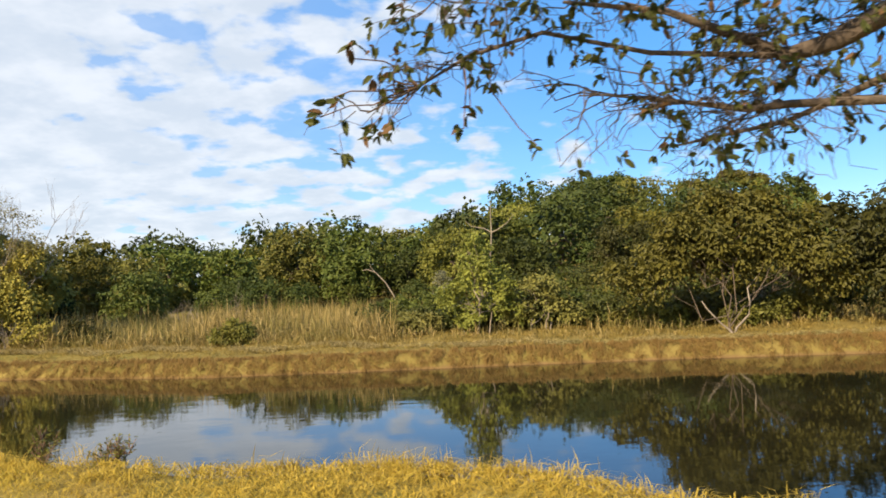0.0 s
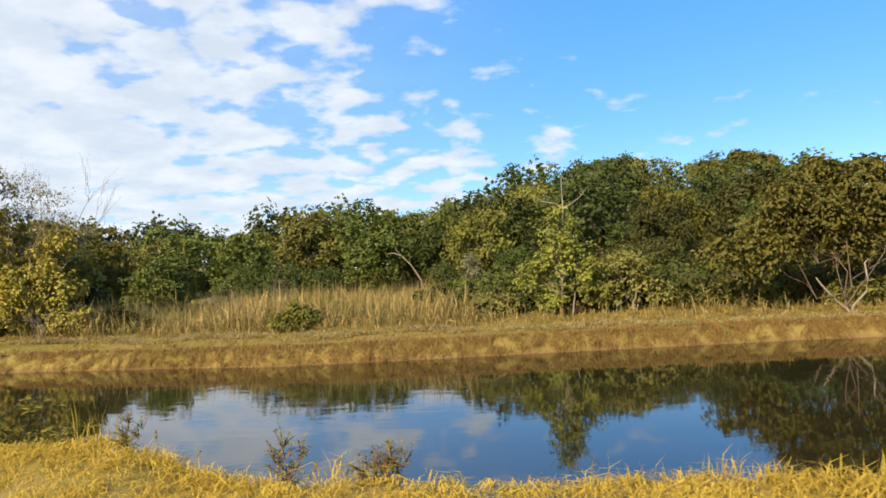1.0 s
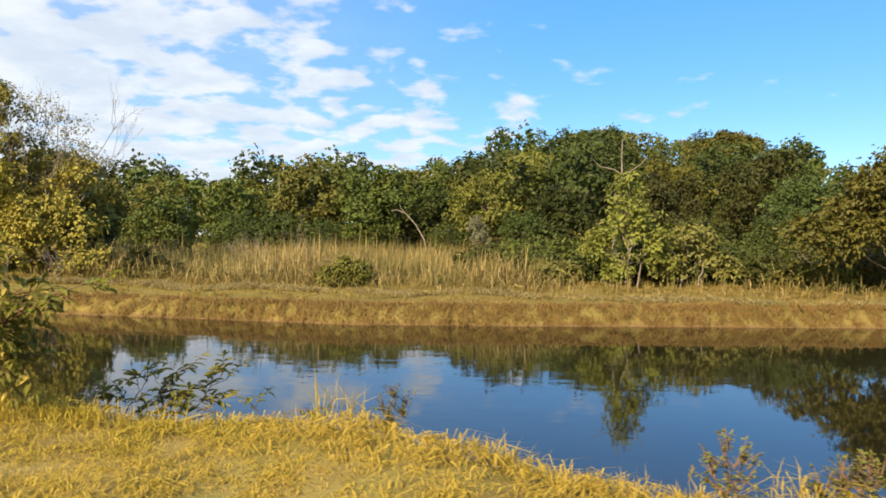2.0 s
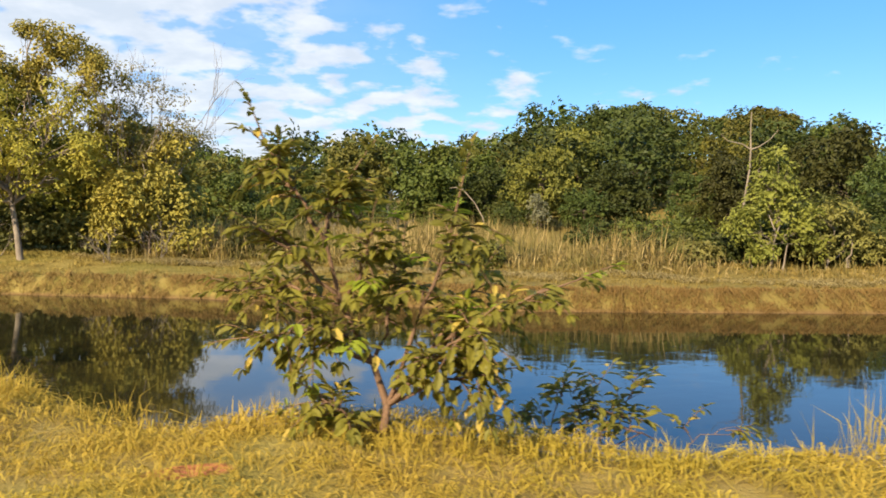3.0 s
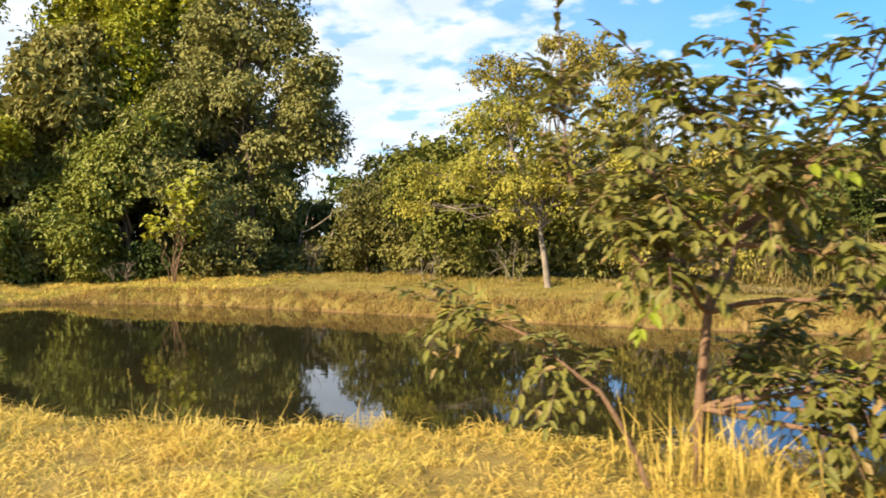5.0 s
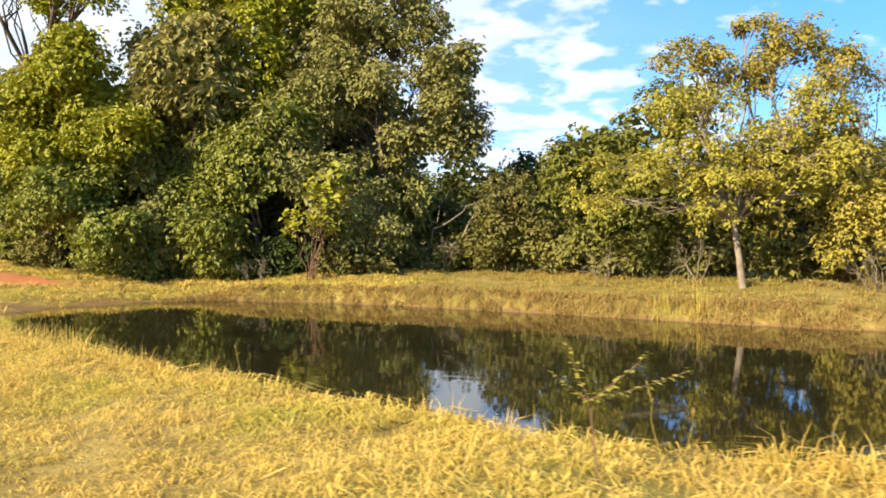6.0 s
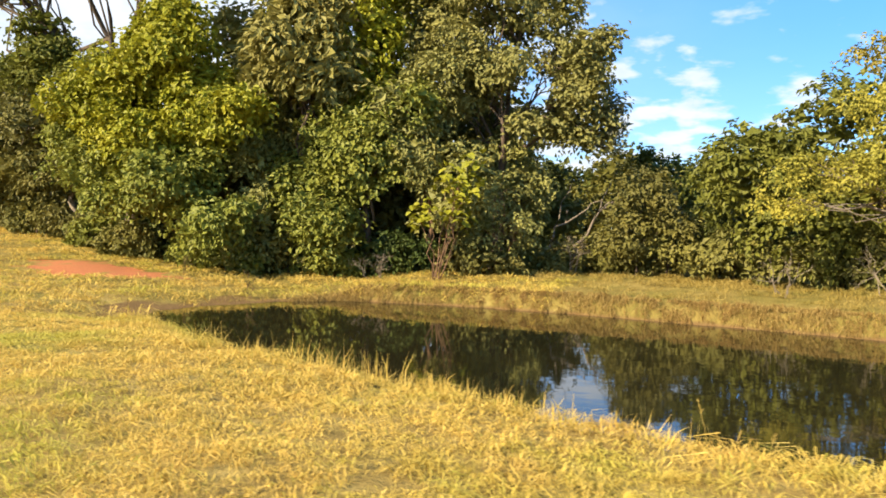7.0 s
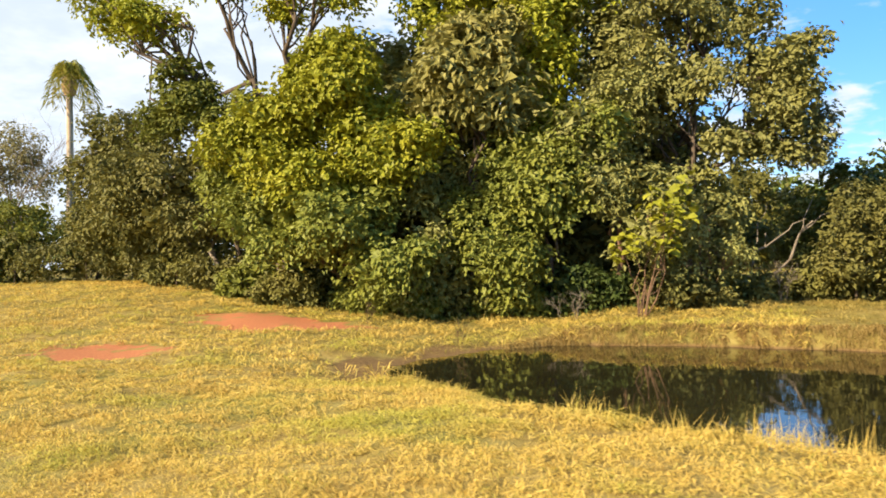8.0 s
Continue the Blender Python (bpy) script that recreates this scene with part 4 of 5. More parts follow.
    # thin tree and its neighbours on the far bank
    for k, (label, x, y, fork, masses, count, feet) in enumerate((
            ("slender light green tree with thin pale stems on the bank", -1.65, 26.2, (-1.5, 26.3, 1.5),
             [(-1.75, 26.4, 2.8, 0.7, 0.7, 0.7), (-1.2, 26.4, 2.1, 0.85, 0.8, 0.75), (-2.4, 26.4, 1.8, 0.6, 0.6, 0.5), (-1.6, 26.5, 3.5, 0.4, 0.4, 0.4), (-0.7, 26.4, 1.5, 0.6, 0.6, 0.5), (-1.9, 26.3, 1.1, 0.5, 0.5, 0.35)], 165, ((0.45, 0.1, 0.7), (-0.5, 0.2, 0.4))),
            ("small green tree with several bare pale stems", 0.0, 26.5, (0.1, 26.6, 1.1),
             [(0.3, 26.6, 2.0, 0.75, 0.7, 0.6), (0.95, 26.6, 1.4, 0.65, 0.6, 0.55), (-0.25, 26.7, 1.4, 0.6, 0.5, 0.5)], 105, ((0.6, -0.1, 0.9), (0.75, 0.1, 0.7))))):
        tree = broad_tree("slender_tree", label, (x, y), fork, masses, UNDER if k else SAPLING, count, 22, 0.13, 0.5, 0.035, 0.17, 0.3, 0.25, PALE_BARK, 66 + k, 9, core=0.08)
        for n, tip in enumerate(feet):
            w = Geo()
            tube(w, bent(np.random.default_rng(166 + 2 * k + n), (tip[0] * 0.8, tip[1], -0.1), tip, 6, 0.03), np.linspace(0.03, 0.018, 6), 6)
            part("stem", w, PALE_BARK, tree, "", True)
    rng = np.random.default_rng(68)
    root = thing("dead_pole", (-1.35, 28.9, float(ground_z(-1.35, 28.9))), "tall thin bleached dead pole with two side branches", "dead tree")
    w = Geo()
    tube(w, [(0, 0, -0.1), (0.12, 0, 0.9), (0.22, 0, 1.8), (0.36, 0, 2.8), (0.4, 0.05, 3.35), (0.4, 0.1, 3.9), (0.41, 0.1, 4.45)], np.linspace(0.045, 0.014, 7), 6)
    tube(w, [(0.4, 0.05, 3.35), (0.6, 0, 3.42), (0.95, 0, 3.65), (1.2, 0, 3.95)], np.linspace(0.026, 0.01, 4), 5)
    tube(w, [(0.4, 0.05, 3.35), (0.15, 0.05, 3.5), (-0.3, 0.1, 3.6), (-0.5, 0.1, 3.8)], np.linspace(0.026, 0.01, 4), 5)
    part("pole", w, DEAD_WOOD, root, "", True)
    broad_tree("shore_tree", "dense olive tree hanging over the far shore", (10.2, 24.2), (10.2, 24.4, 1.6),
               [(9.6, 24.4, 3.0, 1.4, 1.2, 1.3), (11.2, 24.2, 3.8, 1.4, 1.2, 1.1), (10.4, 23.8, 1.9, 1.5, 1.0, 1.0), (12.2, 24.0, 2.6, 1.2, 1.1, 1.2)], SHADED_OLIVE, 420, 20, 0.16, 0.5, 0.07, 0.28, seed=113, twigs=5)
    broad_tree("shore_tree", "dark green tree on the far shore", (13.6, 23.6), (13.6, 23.8, 1.8),
               [(13.6, 23.6, 3.6, 1.6, 1.3, 1.4), (14.8, 23.0, 2.4, 1.5, 1.2, 1.3), (12.6, 23.4, 2.0, 1.3, 1.0, 1.0)], FOREST, 400, 20, 0.17, 0.5, 0.07, 0.28, seed=114, twigs=5)
    forked = broad_tree("forked_tree", "spreading olive tree with pale forked stems at the water", (5.3, 23.6), (5.2, 23.7, 0.9),
               [(4.2, 24.2, 3.1, 1.3, 1.1, 0.9), (6.0, 24.4, 3.7, 1.5, 1.2, 0.9), (7.6, 24.4, 3.0, 1.2, 1.1, 0.9), (3.2, 24.4, 2.2, 1.0, 0.9, 0.7), (5.6, 24.8, 2.4, 1.4, 1.0, 0.8), (8.6, 24.6, 2.2, 1.0, 0.9, 0.8)], GOLD_OLIVE, 800, 19, 0.15, 0.5, 0.04, 0.25, 0.3, 0.3, BARK, 69, 10, core=0.3)
    for k, tip in enumerate(((0.75, 0.1, 1.5), (-0.8, 0.1, 0.9))):
        rng = np.random.default_rng(170 + k)
        w = Geo()
        tube(w, bent(rng, (0, 0, -0.1), tip, 6, 0.04, -0.04), np.linspace(0.038, 0.018, 6), 6)
        part("stem", w, PALE_BARK, forked, "", True)
    for k, (x, y, h, mat) in enumerate(((-9.3, 26.3, 0.7, OLIVE), (-3.6, 26.8, 0.7, UNDER), (1.8, 27.2, 1.0, FOREST_DEEP), (3.4, 27.8, 1.2, FOREST), (6.8, 28.4, 1.6, SHADED_OLIVE), (9.6, 27.0, 1.6, FOREST), (12.2, 25.4, 1.7, SHADED_OLIVE), (15.6, 24.6, 1.9, FOREST), (-0.6, 28.6, 1.2, FOREST_DEEP),
                                        (4.9, 26.2, 0.9, OLIVE), (8.0, 25.6, 1.0, OLIVE), (-3.9, 27.8, 0.9, SHADED_OLIVE), (-2.6, 28.6, 1.2, FOREST), (0.6, 28.0, 1.1, SHADED_OLIVE), (1.6, 29.6, 1.7, FOREST), (3.2, 26.0, 0.7, OLIVE), (5.4, 28.0, 1.5, FOREST), (6.4, 25.4, 0.7, OLIVE), (-4.6, 30.5, 1.1, FOREST_DEEP), (-2.2, 27.3, 0.9, FOREST_DEEP), (-1.0, 27.6, 1.2, FOREST_DEEP), (0.2, 27.2, 1.0, SHADED_OLIVE), (1.2, 27.0, 1.1, FOREST_DEEP), (2.4, 26.6, 1.0, SHADED_OLIVE), (3.8, 25.8, 0.9, OLIVE), (5.8, 26.8, 1.2, OLIVE), (7.4, 27.0, 1.4, FOREST), (-3.2, 29.6, 1.4, FOREST), (-15.2, 28.6, 0.8, SHADED_OLIVE))):
        z = float(ground_z(x, y))
        broad_tree("bank_shrub", "low rounded green shrub in dry grass on the far bank", (x, y), (x, y, z + h * 0.4),
                   [(x, y, z + h * 0.6, h * 0.8, h * 0.6, h * 0.5), (x + h * 0.6, y, z + h * 0.45, h * 0.5, h * 0.5, h * 0.4), (x - h * 0.6, y, z + h * 0.5, h * 0.55, h * 0.5, h * 0.42)], mat, int(70 + 60 * h), 17, 0.11, 0.5, 0.03, 0.15, 0.3, 0.45, None, 90 + k, 6, "shrubs of the far bank", "shrub")
    # pale bush and dead leaning trunk before the forest
    broad_tree("pale_shrub", "pale grey-green shrub before the dark forest", (-3.1, 50.2), (-3.1, 50.2, 1.5), [(-3.2, 50.2, 2.8, 0.45, 0.45, 0.4), (-2.9, 50.2, 2.0, 0.55, 0.5, 0.35)], DRY, 46, 16, 0.16, 0.5, 0.05, 0.22, seed=110, category="shrub", core=0)
    root = thing("leaning_trunk", (-6.0, 50.3, float(ground_z(-6.0, 50.3))), "leaning bleached dead trunk before the forest", "dead tree")
    w = Geo()
    line = np.array([(0, 0, -0.1), (-0.25, 0, 0.9), (-0.75, 0, 1.75), (-1.35, 0, 2.4), (-1.85, 0, 2.6), (-2.2, 0, 2.55)])
    tube(w, line, np.linspace(0.055, 0.025, 6), 6)
    tube(w, [line[3], line[3] + (-0.3, 0, 0.35), line[3] + (-0.35, 0, 0.6)], [0.025, 0.018, 0.01], 5)
    part("stem", w, DEAD_WOOD, root, "", True)


make_far_bank_trees()


def make_pale_tree():
    """A grey half-bare tree near the palm."""
    twiggy("bare_tree", "grey half-bare twiggy tree beside a palm", (-64.2, 37.2), 8.6, DEAD_WOOD, 131, 3, 0.34, 0.06, "bare tree", 4)
    broad_tree("pale_tree", "greyish thin-leaved tree behind undergrowth near a palm", (-64.4, 37.8), (-64.4, 37.7, 4.6),
               [(-63.8, 37.8, 8.4, 1.5, 1.2, 1.0), (-64.9, 37.7, 6.8, 1.6, 1.3, 1.2), (-62.9, 38.0, 6.4, 1.0, 0.9, 1.0), (-66.0, 37.6, 8.0, 1.1, 1.0, 0.8)], FADED, 300, 20, 0.16, 0.5, 0.1, 0.3, 0.35, 0.3, PALE_BARK, 132, 8, core=0)


make_pale_tree()


def make_palm():
    rng = np.random.default_rng(130)
    x, y = -61.9, 38.8
    z = float(ground_z(x, y))
    root = thing("palm_tree", (x, y, z), "tall palm with a pale smooth trunk and a drooping crown", "palm")
    top = 11.7 - z
    w = Geo()
    line = np.array([(0.25 * math.sin(t * 1.5), 0, t * (top - 1.0)) for t in np.linspace(-0.02, 1, 14)])
    tube(w, line, [0.185 + 0.01 * (k % 2) - 0.003 * k for k in range(14)], 10)
    part("trunk", w, PALM_TRUNK, root, "pale ringed trunk", True)
    w = Geo()
    head = line[-1]
    tube(w, [head, head + (0.03, 0, 0.5), head + (0.02, 0, 1.0), head + (0.02, 0, 1.5)], [0.24, 0.4, 0.34, 0.1], 9)
    for k in range(9):
        a = k * 0.7
        tube(w, bent(rng, head + (0, 0, 0.3 + 0.1 * (k % 3)), head + (0.42 * math.cos(a), 0.42 * math.sin(a), 1.4), 4, 0.02), [0.09, 0.07, 0.05, 0.03], 5)
    part("leaf_sheaths", w, PALM_HEAD, root, "tan husky leaf bases", True)
    for k in range(12):
        g, s = Geo(), Geo()
        a, rise = k * 2.4 + rng.uniform(-0.2, 0.2), rng.uniform(0.7, 2.4)
        out = np.array([math.cos(a), math.sin(a), 0])
        n = 12
        u = np.linspace(0, 1, n)[:, None]
        size = rng.uniform(1.4, 1.9)
        spine = head + (0, 0, 1.35) + out * size * (0.72 * u) * (0.75 if rise > 1 else 1) + np.array([0, 0, 1.0]) * (rise * u - (rise + 1.5) * u**2.2) * size * 0.6
        tube(s, spine, np.linspace(0.035, 0.008, n), 5)
        at = np.repeat(spine[2:], 8, 0) + rng.normal(0, 0.05, ((n - 2) * 8, 3))
        side = np.cross(out, (0, 0, 1))
        sign = np.tile([1, -1], len(at) // 2)[:, None]
        way = side * sign * 0.7 + out * 0.5 + np.array([0, 0, -0.75]) + rng.normal(0, 0.15, (len(at), 3))
        leaves(g, at, way, np.array([0, 0, 1.0]) + rng.normal(0, 0.3, (len(at), 3)), 0.62, 0.05, 0.1)
        frond = part("frond", g, YELLOW if k % 2 == 0 else LIME, root)
        part("midrib", s, GLOSSY, frond)


make_palm()


# ---------------------------------------------------------------- grass, reeds and bank growth
def blades(geo, rng, x, y, length, width, lean, sink=0.01, head=None, fall=0.0):
    """Bent grass blades rooted on the ground at x, y."""
    n = len(x)
    a = rng.uniform(0, 2 * np.pi, n) if head is None else head + rng.normal(0, 0.6, n)
    d = np.stack([np.cos(a), np.sin(a), np.zeros(n)], 1)
    turn = a + np.pi / 2 + rng.normal(0, 0.7, n)
    side = np.stack([np.cos(turn), np.sin(turn), rng.normal(0, 0.2, n)], 1)
    up = np.array([0, 0, 1.0])
    root = np.stack([x, y, ground_z(x, y) - sink], 1)
    lean, length, width = lean[:, None], length[:, None], width[:, None]
    mid = root + d * lean * length * 0.30 + up * length * 0.55 * (1 - 0.25 * lean)
    tip = root + d * lean * length * 0.95 + up * length * (1 - 0.75 * lean)
    mid, tip = mid - up * fall * length * 0.15, tip - up * fall * length
    v = np.stack([root, mid - side * width * 0.5, mid + side * width * 0.5, tip], 1)
    base = np.arange(n)[:, None, None] * 4
    geo.add(v.reshape(-1, 3), (base + np.array([[0, 2, 1], [1, 2, 3]])).reshape(-1, 3))


def scatter(rng, box, count, keep):
    x, y = rng.uniform(box[0], box[1], count), rng.uniform(box[2], box[3], count)
    ok = keep(x, y)
    return x[ok], y[ok]


def off_bare(rng, x, y):
    ok = np.ones(len(x), bool)
    for cx, cy, rx, ry in BARE_PATCHES + MUD_PATCHES:
        ok &= ((x - cx) / rx) ** 2 + ((y - cy) / ry) ** 2 > rng.uniform(0.5, 1.3, len(x))
    return ok


def track_y(x):
    """The near side's path, along which the lawn is seen."""
    return np.interp(x, [-50, -32, -23, -18, -13, -9, -5, -2, 3], [13, 10.3, 9.6, 9.4, 8.2, 6.6, 4.8, 3.0, 0])


def tufts(geo, rng, cx, cy, per, wide, low, high, width, coarse=None):
    """Clumps whose blades splay outwards; bigger and smaller clumps lie in drifts."""
    drift = 0.85 + 0.4 * np.sin(1.9 * cx + 1.3 * np.sin(1.6 * cy)) * np.sin(2.3 * cy + np.sin(1.1 * cx))
    size = rng.uniform(low, high, len(cx)) * np.clip(drift, 0.7, 1.3) * (1 + 0.55 * np.exp(-(((shore_distance(cx, cy) - 0.5) / 0.7) ** 2)))
    lay = rng.uniform(0, 2 * np.pi, len(cx))
    k = np.repeat(np.arange(len(cx)), per)
    n = len(k)
    a = np.where(rng.random(n) < 0.6, rng.uniform(0, 2 * np.pi, n), lay[k] + rng.normal(0, 0.5, n))
    r = wide * np.sqrt(rng.random(n))
    thick = width * rng.uniform(0.7, 1.5, n) * (1 if coarse is None else 1 + coarse[k])
    blades(geo, rng, cx[k] + r * np.cos(a), cy[k] + r * np.sin(a), size[k] * rng.uniform(0.55, 1.1, n), thick, np.clip(rng.normal(1.08, 0.2, n), 0.1, 1.26), 0.01, a)


def make_lawn():
    rng = np.random.default_rng(201)
    g = Geo()
    near = lambda x, y: (shore_distance(x, y) > 0.03) & (y > track_y(x) + 2.1 - 2.6 * rng.random(len(x)) ** 2) & (y < 19 - 0.16 * (x + 20) * (x < -20)) & (y < 21.5)  # noqa: E731
    cx, cy = scatter(rng, (-47, 0, 6, 21.5), 47000, lambda x, y: near(x, y) & off_bare(rng, x, y))
    far = np.clip((np.hypot(cx - np.clip(cx, -34, -3), cy - track_y(np.clip(cx, -34, -3))) - 4) / 10, 0, 1)
    ok = rng.random(len(cx)) < 1 - 0.62 * far
    tufts(g, rng, cx[ok], cy[ok], 20, 0.11, 0.09, 0.22, 0.0066, far[ok])
    tagged(new("lawn_grass", g.mesh("lawn_grass", LAWN)), "long matted golden and green grass on the near bank", "grass", kind="stuff")
    # longer tussocks hanging over the near waterline
    g = Geo()
    cx, cy = scatter(rng, (-40, 0, 8, 22), 24000, lambda x, y: (np.abs(shore_distance(x, y) - 0.32) < 0.32) & (y < track_y(x) + 12) & (rng.random(len(x)) < 0.5 + 0.5 * np.sin(1.7 * x + np.sin(0.8 * x))))
    k = np.repeat(np.arange(len(cx)), 34)
    x, y = cx[k] + rng.normal(0, 0.08, len(k)), cy[k] + rng.normal(0, 0.08, len(k))
    tall = rng.uniform(0.17, 0.34, len(cx)) * (1 + 0.5 * (rng.random(len(cx)) < 0.08))
    blades(g, rng, x, y, tall[k] * rng.uniform(0.6, 1.1, len(k)), rng.uniform(0.005, 0.009, len(k)), np.clip(rng.normal(0.7, 0.25, len(k)), 0, 1.1))
    tagged(new("shore_tussock_grass", g.mesh("shore_tussock_grass", LAWN)), "shaggy golden tussock grass along the near waterline", "grass", kind="stuff")
    # the meadow at the pond's end and beyond
    g = Geo()
    cx, cy = scatter(rng, (-66, -30, 12, 37), 14500, lambda x, y: (shore_distance(x, y) > 0.05 + 1.3 * rng.random(len(x)) * (x < -35.5)) & ~near(x, y) & (y > track_y(x) + 2) & off_bare(rng, x, y) & (y - 20 > (-x - 47) * 0.2 - 14))
    tufts(g, rng, cx, cy, 9, 0.14, 0.16, 0.38, 0.018)
    tagged(new("meadow_grass", g.mesh("meadow_grass", LAWN)), "sunlit golden meadow grass beyond the end of the pond", "grass", kind="stuff")


make_lawn()


def make_far_bank_growth():
    rng = np.random.default_rng(211)
    far = lambda x, y: (y > 20.2 - 0.16 * (x + 5) * (x < -5)) & (x > -40.5)  # noqa: E731
    g = Geo()
    x, y = scatter(rng, (-40, 14, 20, 36), 125000, lambda x, y: far(x, y) & (shore_distance(x, y) > 0.25) & (shore_distance(x, y) < 5.5 + 2.5 * (x < -22)))
    n = len(x)
    tuft = 0.75 + 1.0 * (np.sin(1.9 * x + np.sin(2.2 * y)) * np.sin(2.4 * y + 0.7 * x) > 0.45)
    blades(g, rng, x, y, rng.uniform(0.05, 0.10, n) * tuft, rng.uniform(0.009, 0.016, n), np.clip(rng.normal(0.88, 0.2, n), 0.05, 1.1))
    tagged(new("bank_grass", g.mesh("bank_grass", BANK)), "dry golden-green grass on top of the far bank", "grass", kind="stuff")
    g = Geo()
    cx, cy = scatter(rng, (-40, 24, 18, 30), 62000, lambda x, y: far(x, y) & (x > -36.5) & (shore_distance(x, y) > 0.0) & (shore_distance(x, y) < 0.55))
    tall = rng.uniform(0.12, 0.27, len(cx)) * (1 + 0.6 * (rng.random(len(cx)) < 0.10))
    k = np.repeat(np.arange(len(cx)), 22)
    n = len(k)
    blades(g, rng, cx[k] + rng.normal(0, 0.05, n), cy[k] + rng.normal(0, 0.05, n), tall[k] * rng.uniform(0.6, 1.15, n), rng.uniform(0.008, 0.016, n), np.clip(rng.normal(0.75, 0.3, n), 0.1, 1.3), 0.01, np.full(n, -np.pi / 2) + rng.normal(0, 0.6, len(cx))[k], 0.5)
    tagged(new("overhanging_grass", g.mesh("overhanging_grass", RUSSET)), "russet dry grass hanging over the far bank's edge", "grass", kind="stuff")
    # straw heaps and clumps along the bank's crest
    g = Geo()
    cx, cy = scatter(rng, (-36, 12, 21, 34), 5600, lambda x, y: far(x, y) & (shore_distance(x, y) > 0.9) & (shore_distance(x, y) < 6.5) & (rng.random(len(x)) < 0.3 + 0.5 * (shore_distance(x, y) > 3.2)))
    k = np.repeat(np.arange(len(cx)), 30)
    tall = rng.uniform(0.12, 0.30, len(cx))
    blades(g, rng, cx[k] + rng.normal(0, 0.1, len(k)), cy[k] + rng.normal(0, 0.1, len(k)), tall[k] * rng.uniform(0.6, 1.1, len(k)), rng.uniform(0.012, 0.022, len(k)), np.clip(rng.normal(0.75, 0.25, len(k)), 0, 1))
    tagged(new("bank_tussock_grass", g.mesh("bank_tussock_grass", BANK)), "dry tussocks along the crest of the far bank", "grass", kind="stuff")
    # laid straw heaped along the foot of the reeds
    g = Geo()
    crest = lambda x: np.interp(x, [-20, -16, -12, -8, -3, 2, 8, 14], [29.0, 27.6, 26.1, 25.3, 24.3, 23.4, 22.7, 22.0])  # noqa: E731
    cx, cy = scatter(rng, (-20, 12, 21, 31), 30000, lambda x, y: (np.abs(y - crest(x) + 0.35 + 0.25 * np.sin(1.3 * x)) < 0.28) & (shore_distance(x, y) > 0.6) & (rng.random(len(x)) < 0.55 + 0.45 * np.sin(2.1 * x + np.sin(0.9 * x))))
    k = np.repeat(np.arange(len(cx)), 26)
    n = len(k)
    blades(g, rng, cx[k] + rng.normal(0, 0.12, n), cy[k] + rng.normal(0, 0.08, n), rng.uniform(0.16, 0.34, len(cx))[k] * rng.uniform(0.6, 1.1, n), rng.uniform(0.012, 0.022, n), np.clip(rng.normal(1.0, 0.25, n), 0.3, 1.25), 0.01, rng.uniform(-3.0, 0.0, len(cx))[k])
    tagged(new("laid_straw", g.mesh("laid_straw", STRAW)), "pale laid straw heaped at the foot of the reeds", "straw", kind="stuff")
    # tall reeds between the bank and the forest
    g = Geo()
    x, y = scatter(rng, (-19, 16, 24, 51), 40000, lambda x, y: (y > crest(x) + rng.normal(0.25, 0.3, len(x))) & (rng.random(len(x)) < np.where(y < crest(x) + 7, 0.9, 0.2) * np.where(x > -4.2, 0.3, 1.0)))
    n = len(x)
    patchy = 0.8 + 0.28 * np.sin(0.9 * x + np.sin(0.7 * y)) * np.sin(0.8 * y)
    low = np.interp(y - crest(x), [0, 0.8, 2.5], [0.45, 0.8, 1.0]) * np.where(x > -4.2, 0.55, 1.0)
    h = rng.uniform(1.0, 1.75, n) * patchy * low
    blades(g, rng, x, y, h, rng.uniform(0.012, 0.024, n), np.clip(rng.normal(0.3, 0.22, n), 0, 0.95))
    k = np.repeat(np.arange(n), 3)
    blades(g, rng, x[k] + rng.normal(0, 0.05, len(k)), y[k] + rng.normal(0, 0.05, len(k)), h[k] * rng.uniform(0.45, 0.95, len(k)), rng.uniform(0.014, 0.036, len(k)), np.clip(rng.normal(0.65, 0.28, len(k)), 0, 1))
    tagged(new("reed_bed", g.mesh("reed_bed", REED)), "tall straw-coloured reeds and wild grass behind the bank", "reeds", kind="stuff")


make_far_bank_growth()


# ---------------------------------------------------------------- near shrubs and sprigs
def shoot(stem, leaf, rng, start, way, size, leaf_size, gap=0.06, thick=0.005, arch=0.5, pinch=0.48):
    """A leafy shoot: an arching stem with leaves in pairs."""
    n = 6
    u = np.linspace(0, 1, n)[:, None]
    way = unit(np.asarray(way, float))
    line = start + way * size * u - np.array([0, 0, 1.0]) * arch * size * 0.5 * u**2
    tube(stem, line, np.linspace(thick, thick * 0.4, n), 4)
    count = max(2, int(size / gap))
    s = (np.arange(count) + 0.8) / count
    at = np.stack([np.interp(s, u[:, 0], line[:, c]) for c in range(3)], 1)
    along = unit(np.stack([np.interp(s, u[:, 0], np.gradient(line[:, c])) for c in range(3)], 1))
    side = unit(np.cross(along, (0, 0, 1.0)) + 1e-6)
    for sign in (1, -1):
        w = along * 0.55 + side * sign * 0.8 + rng.normal(0, 0.22, (count, 3)) + (0, 0, -0.12)
        up = np.array([0, 0, 1.0]) + rng.normal(0, 0.3, (count, 3))
        grow = leaf_size * rng.uniform(0.7, 1.15, count) * np.interp(s, [0, 0.6, 1], [0.8, 1.0, 0.7])
        fine_leaves(leaf, at + rng.normal(0, 0.008, (count, 3)), w, up, grow, grow * pinch, 0.28)
    fine_leaves(leaf, at[-1:], along[-1:], np.array([[0, 0, 1.0]]), leaf_size * 0.8, leaf_size * 0.35)


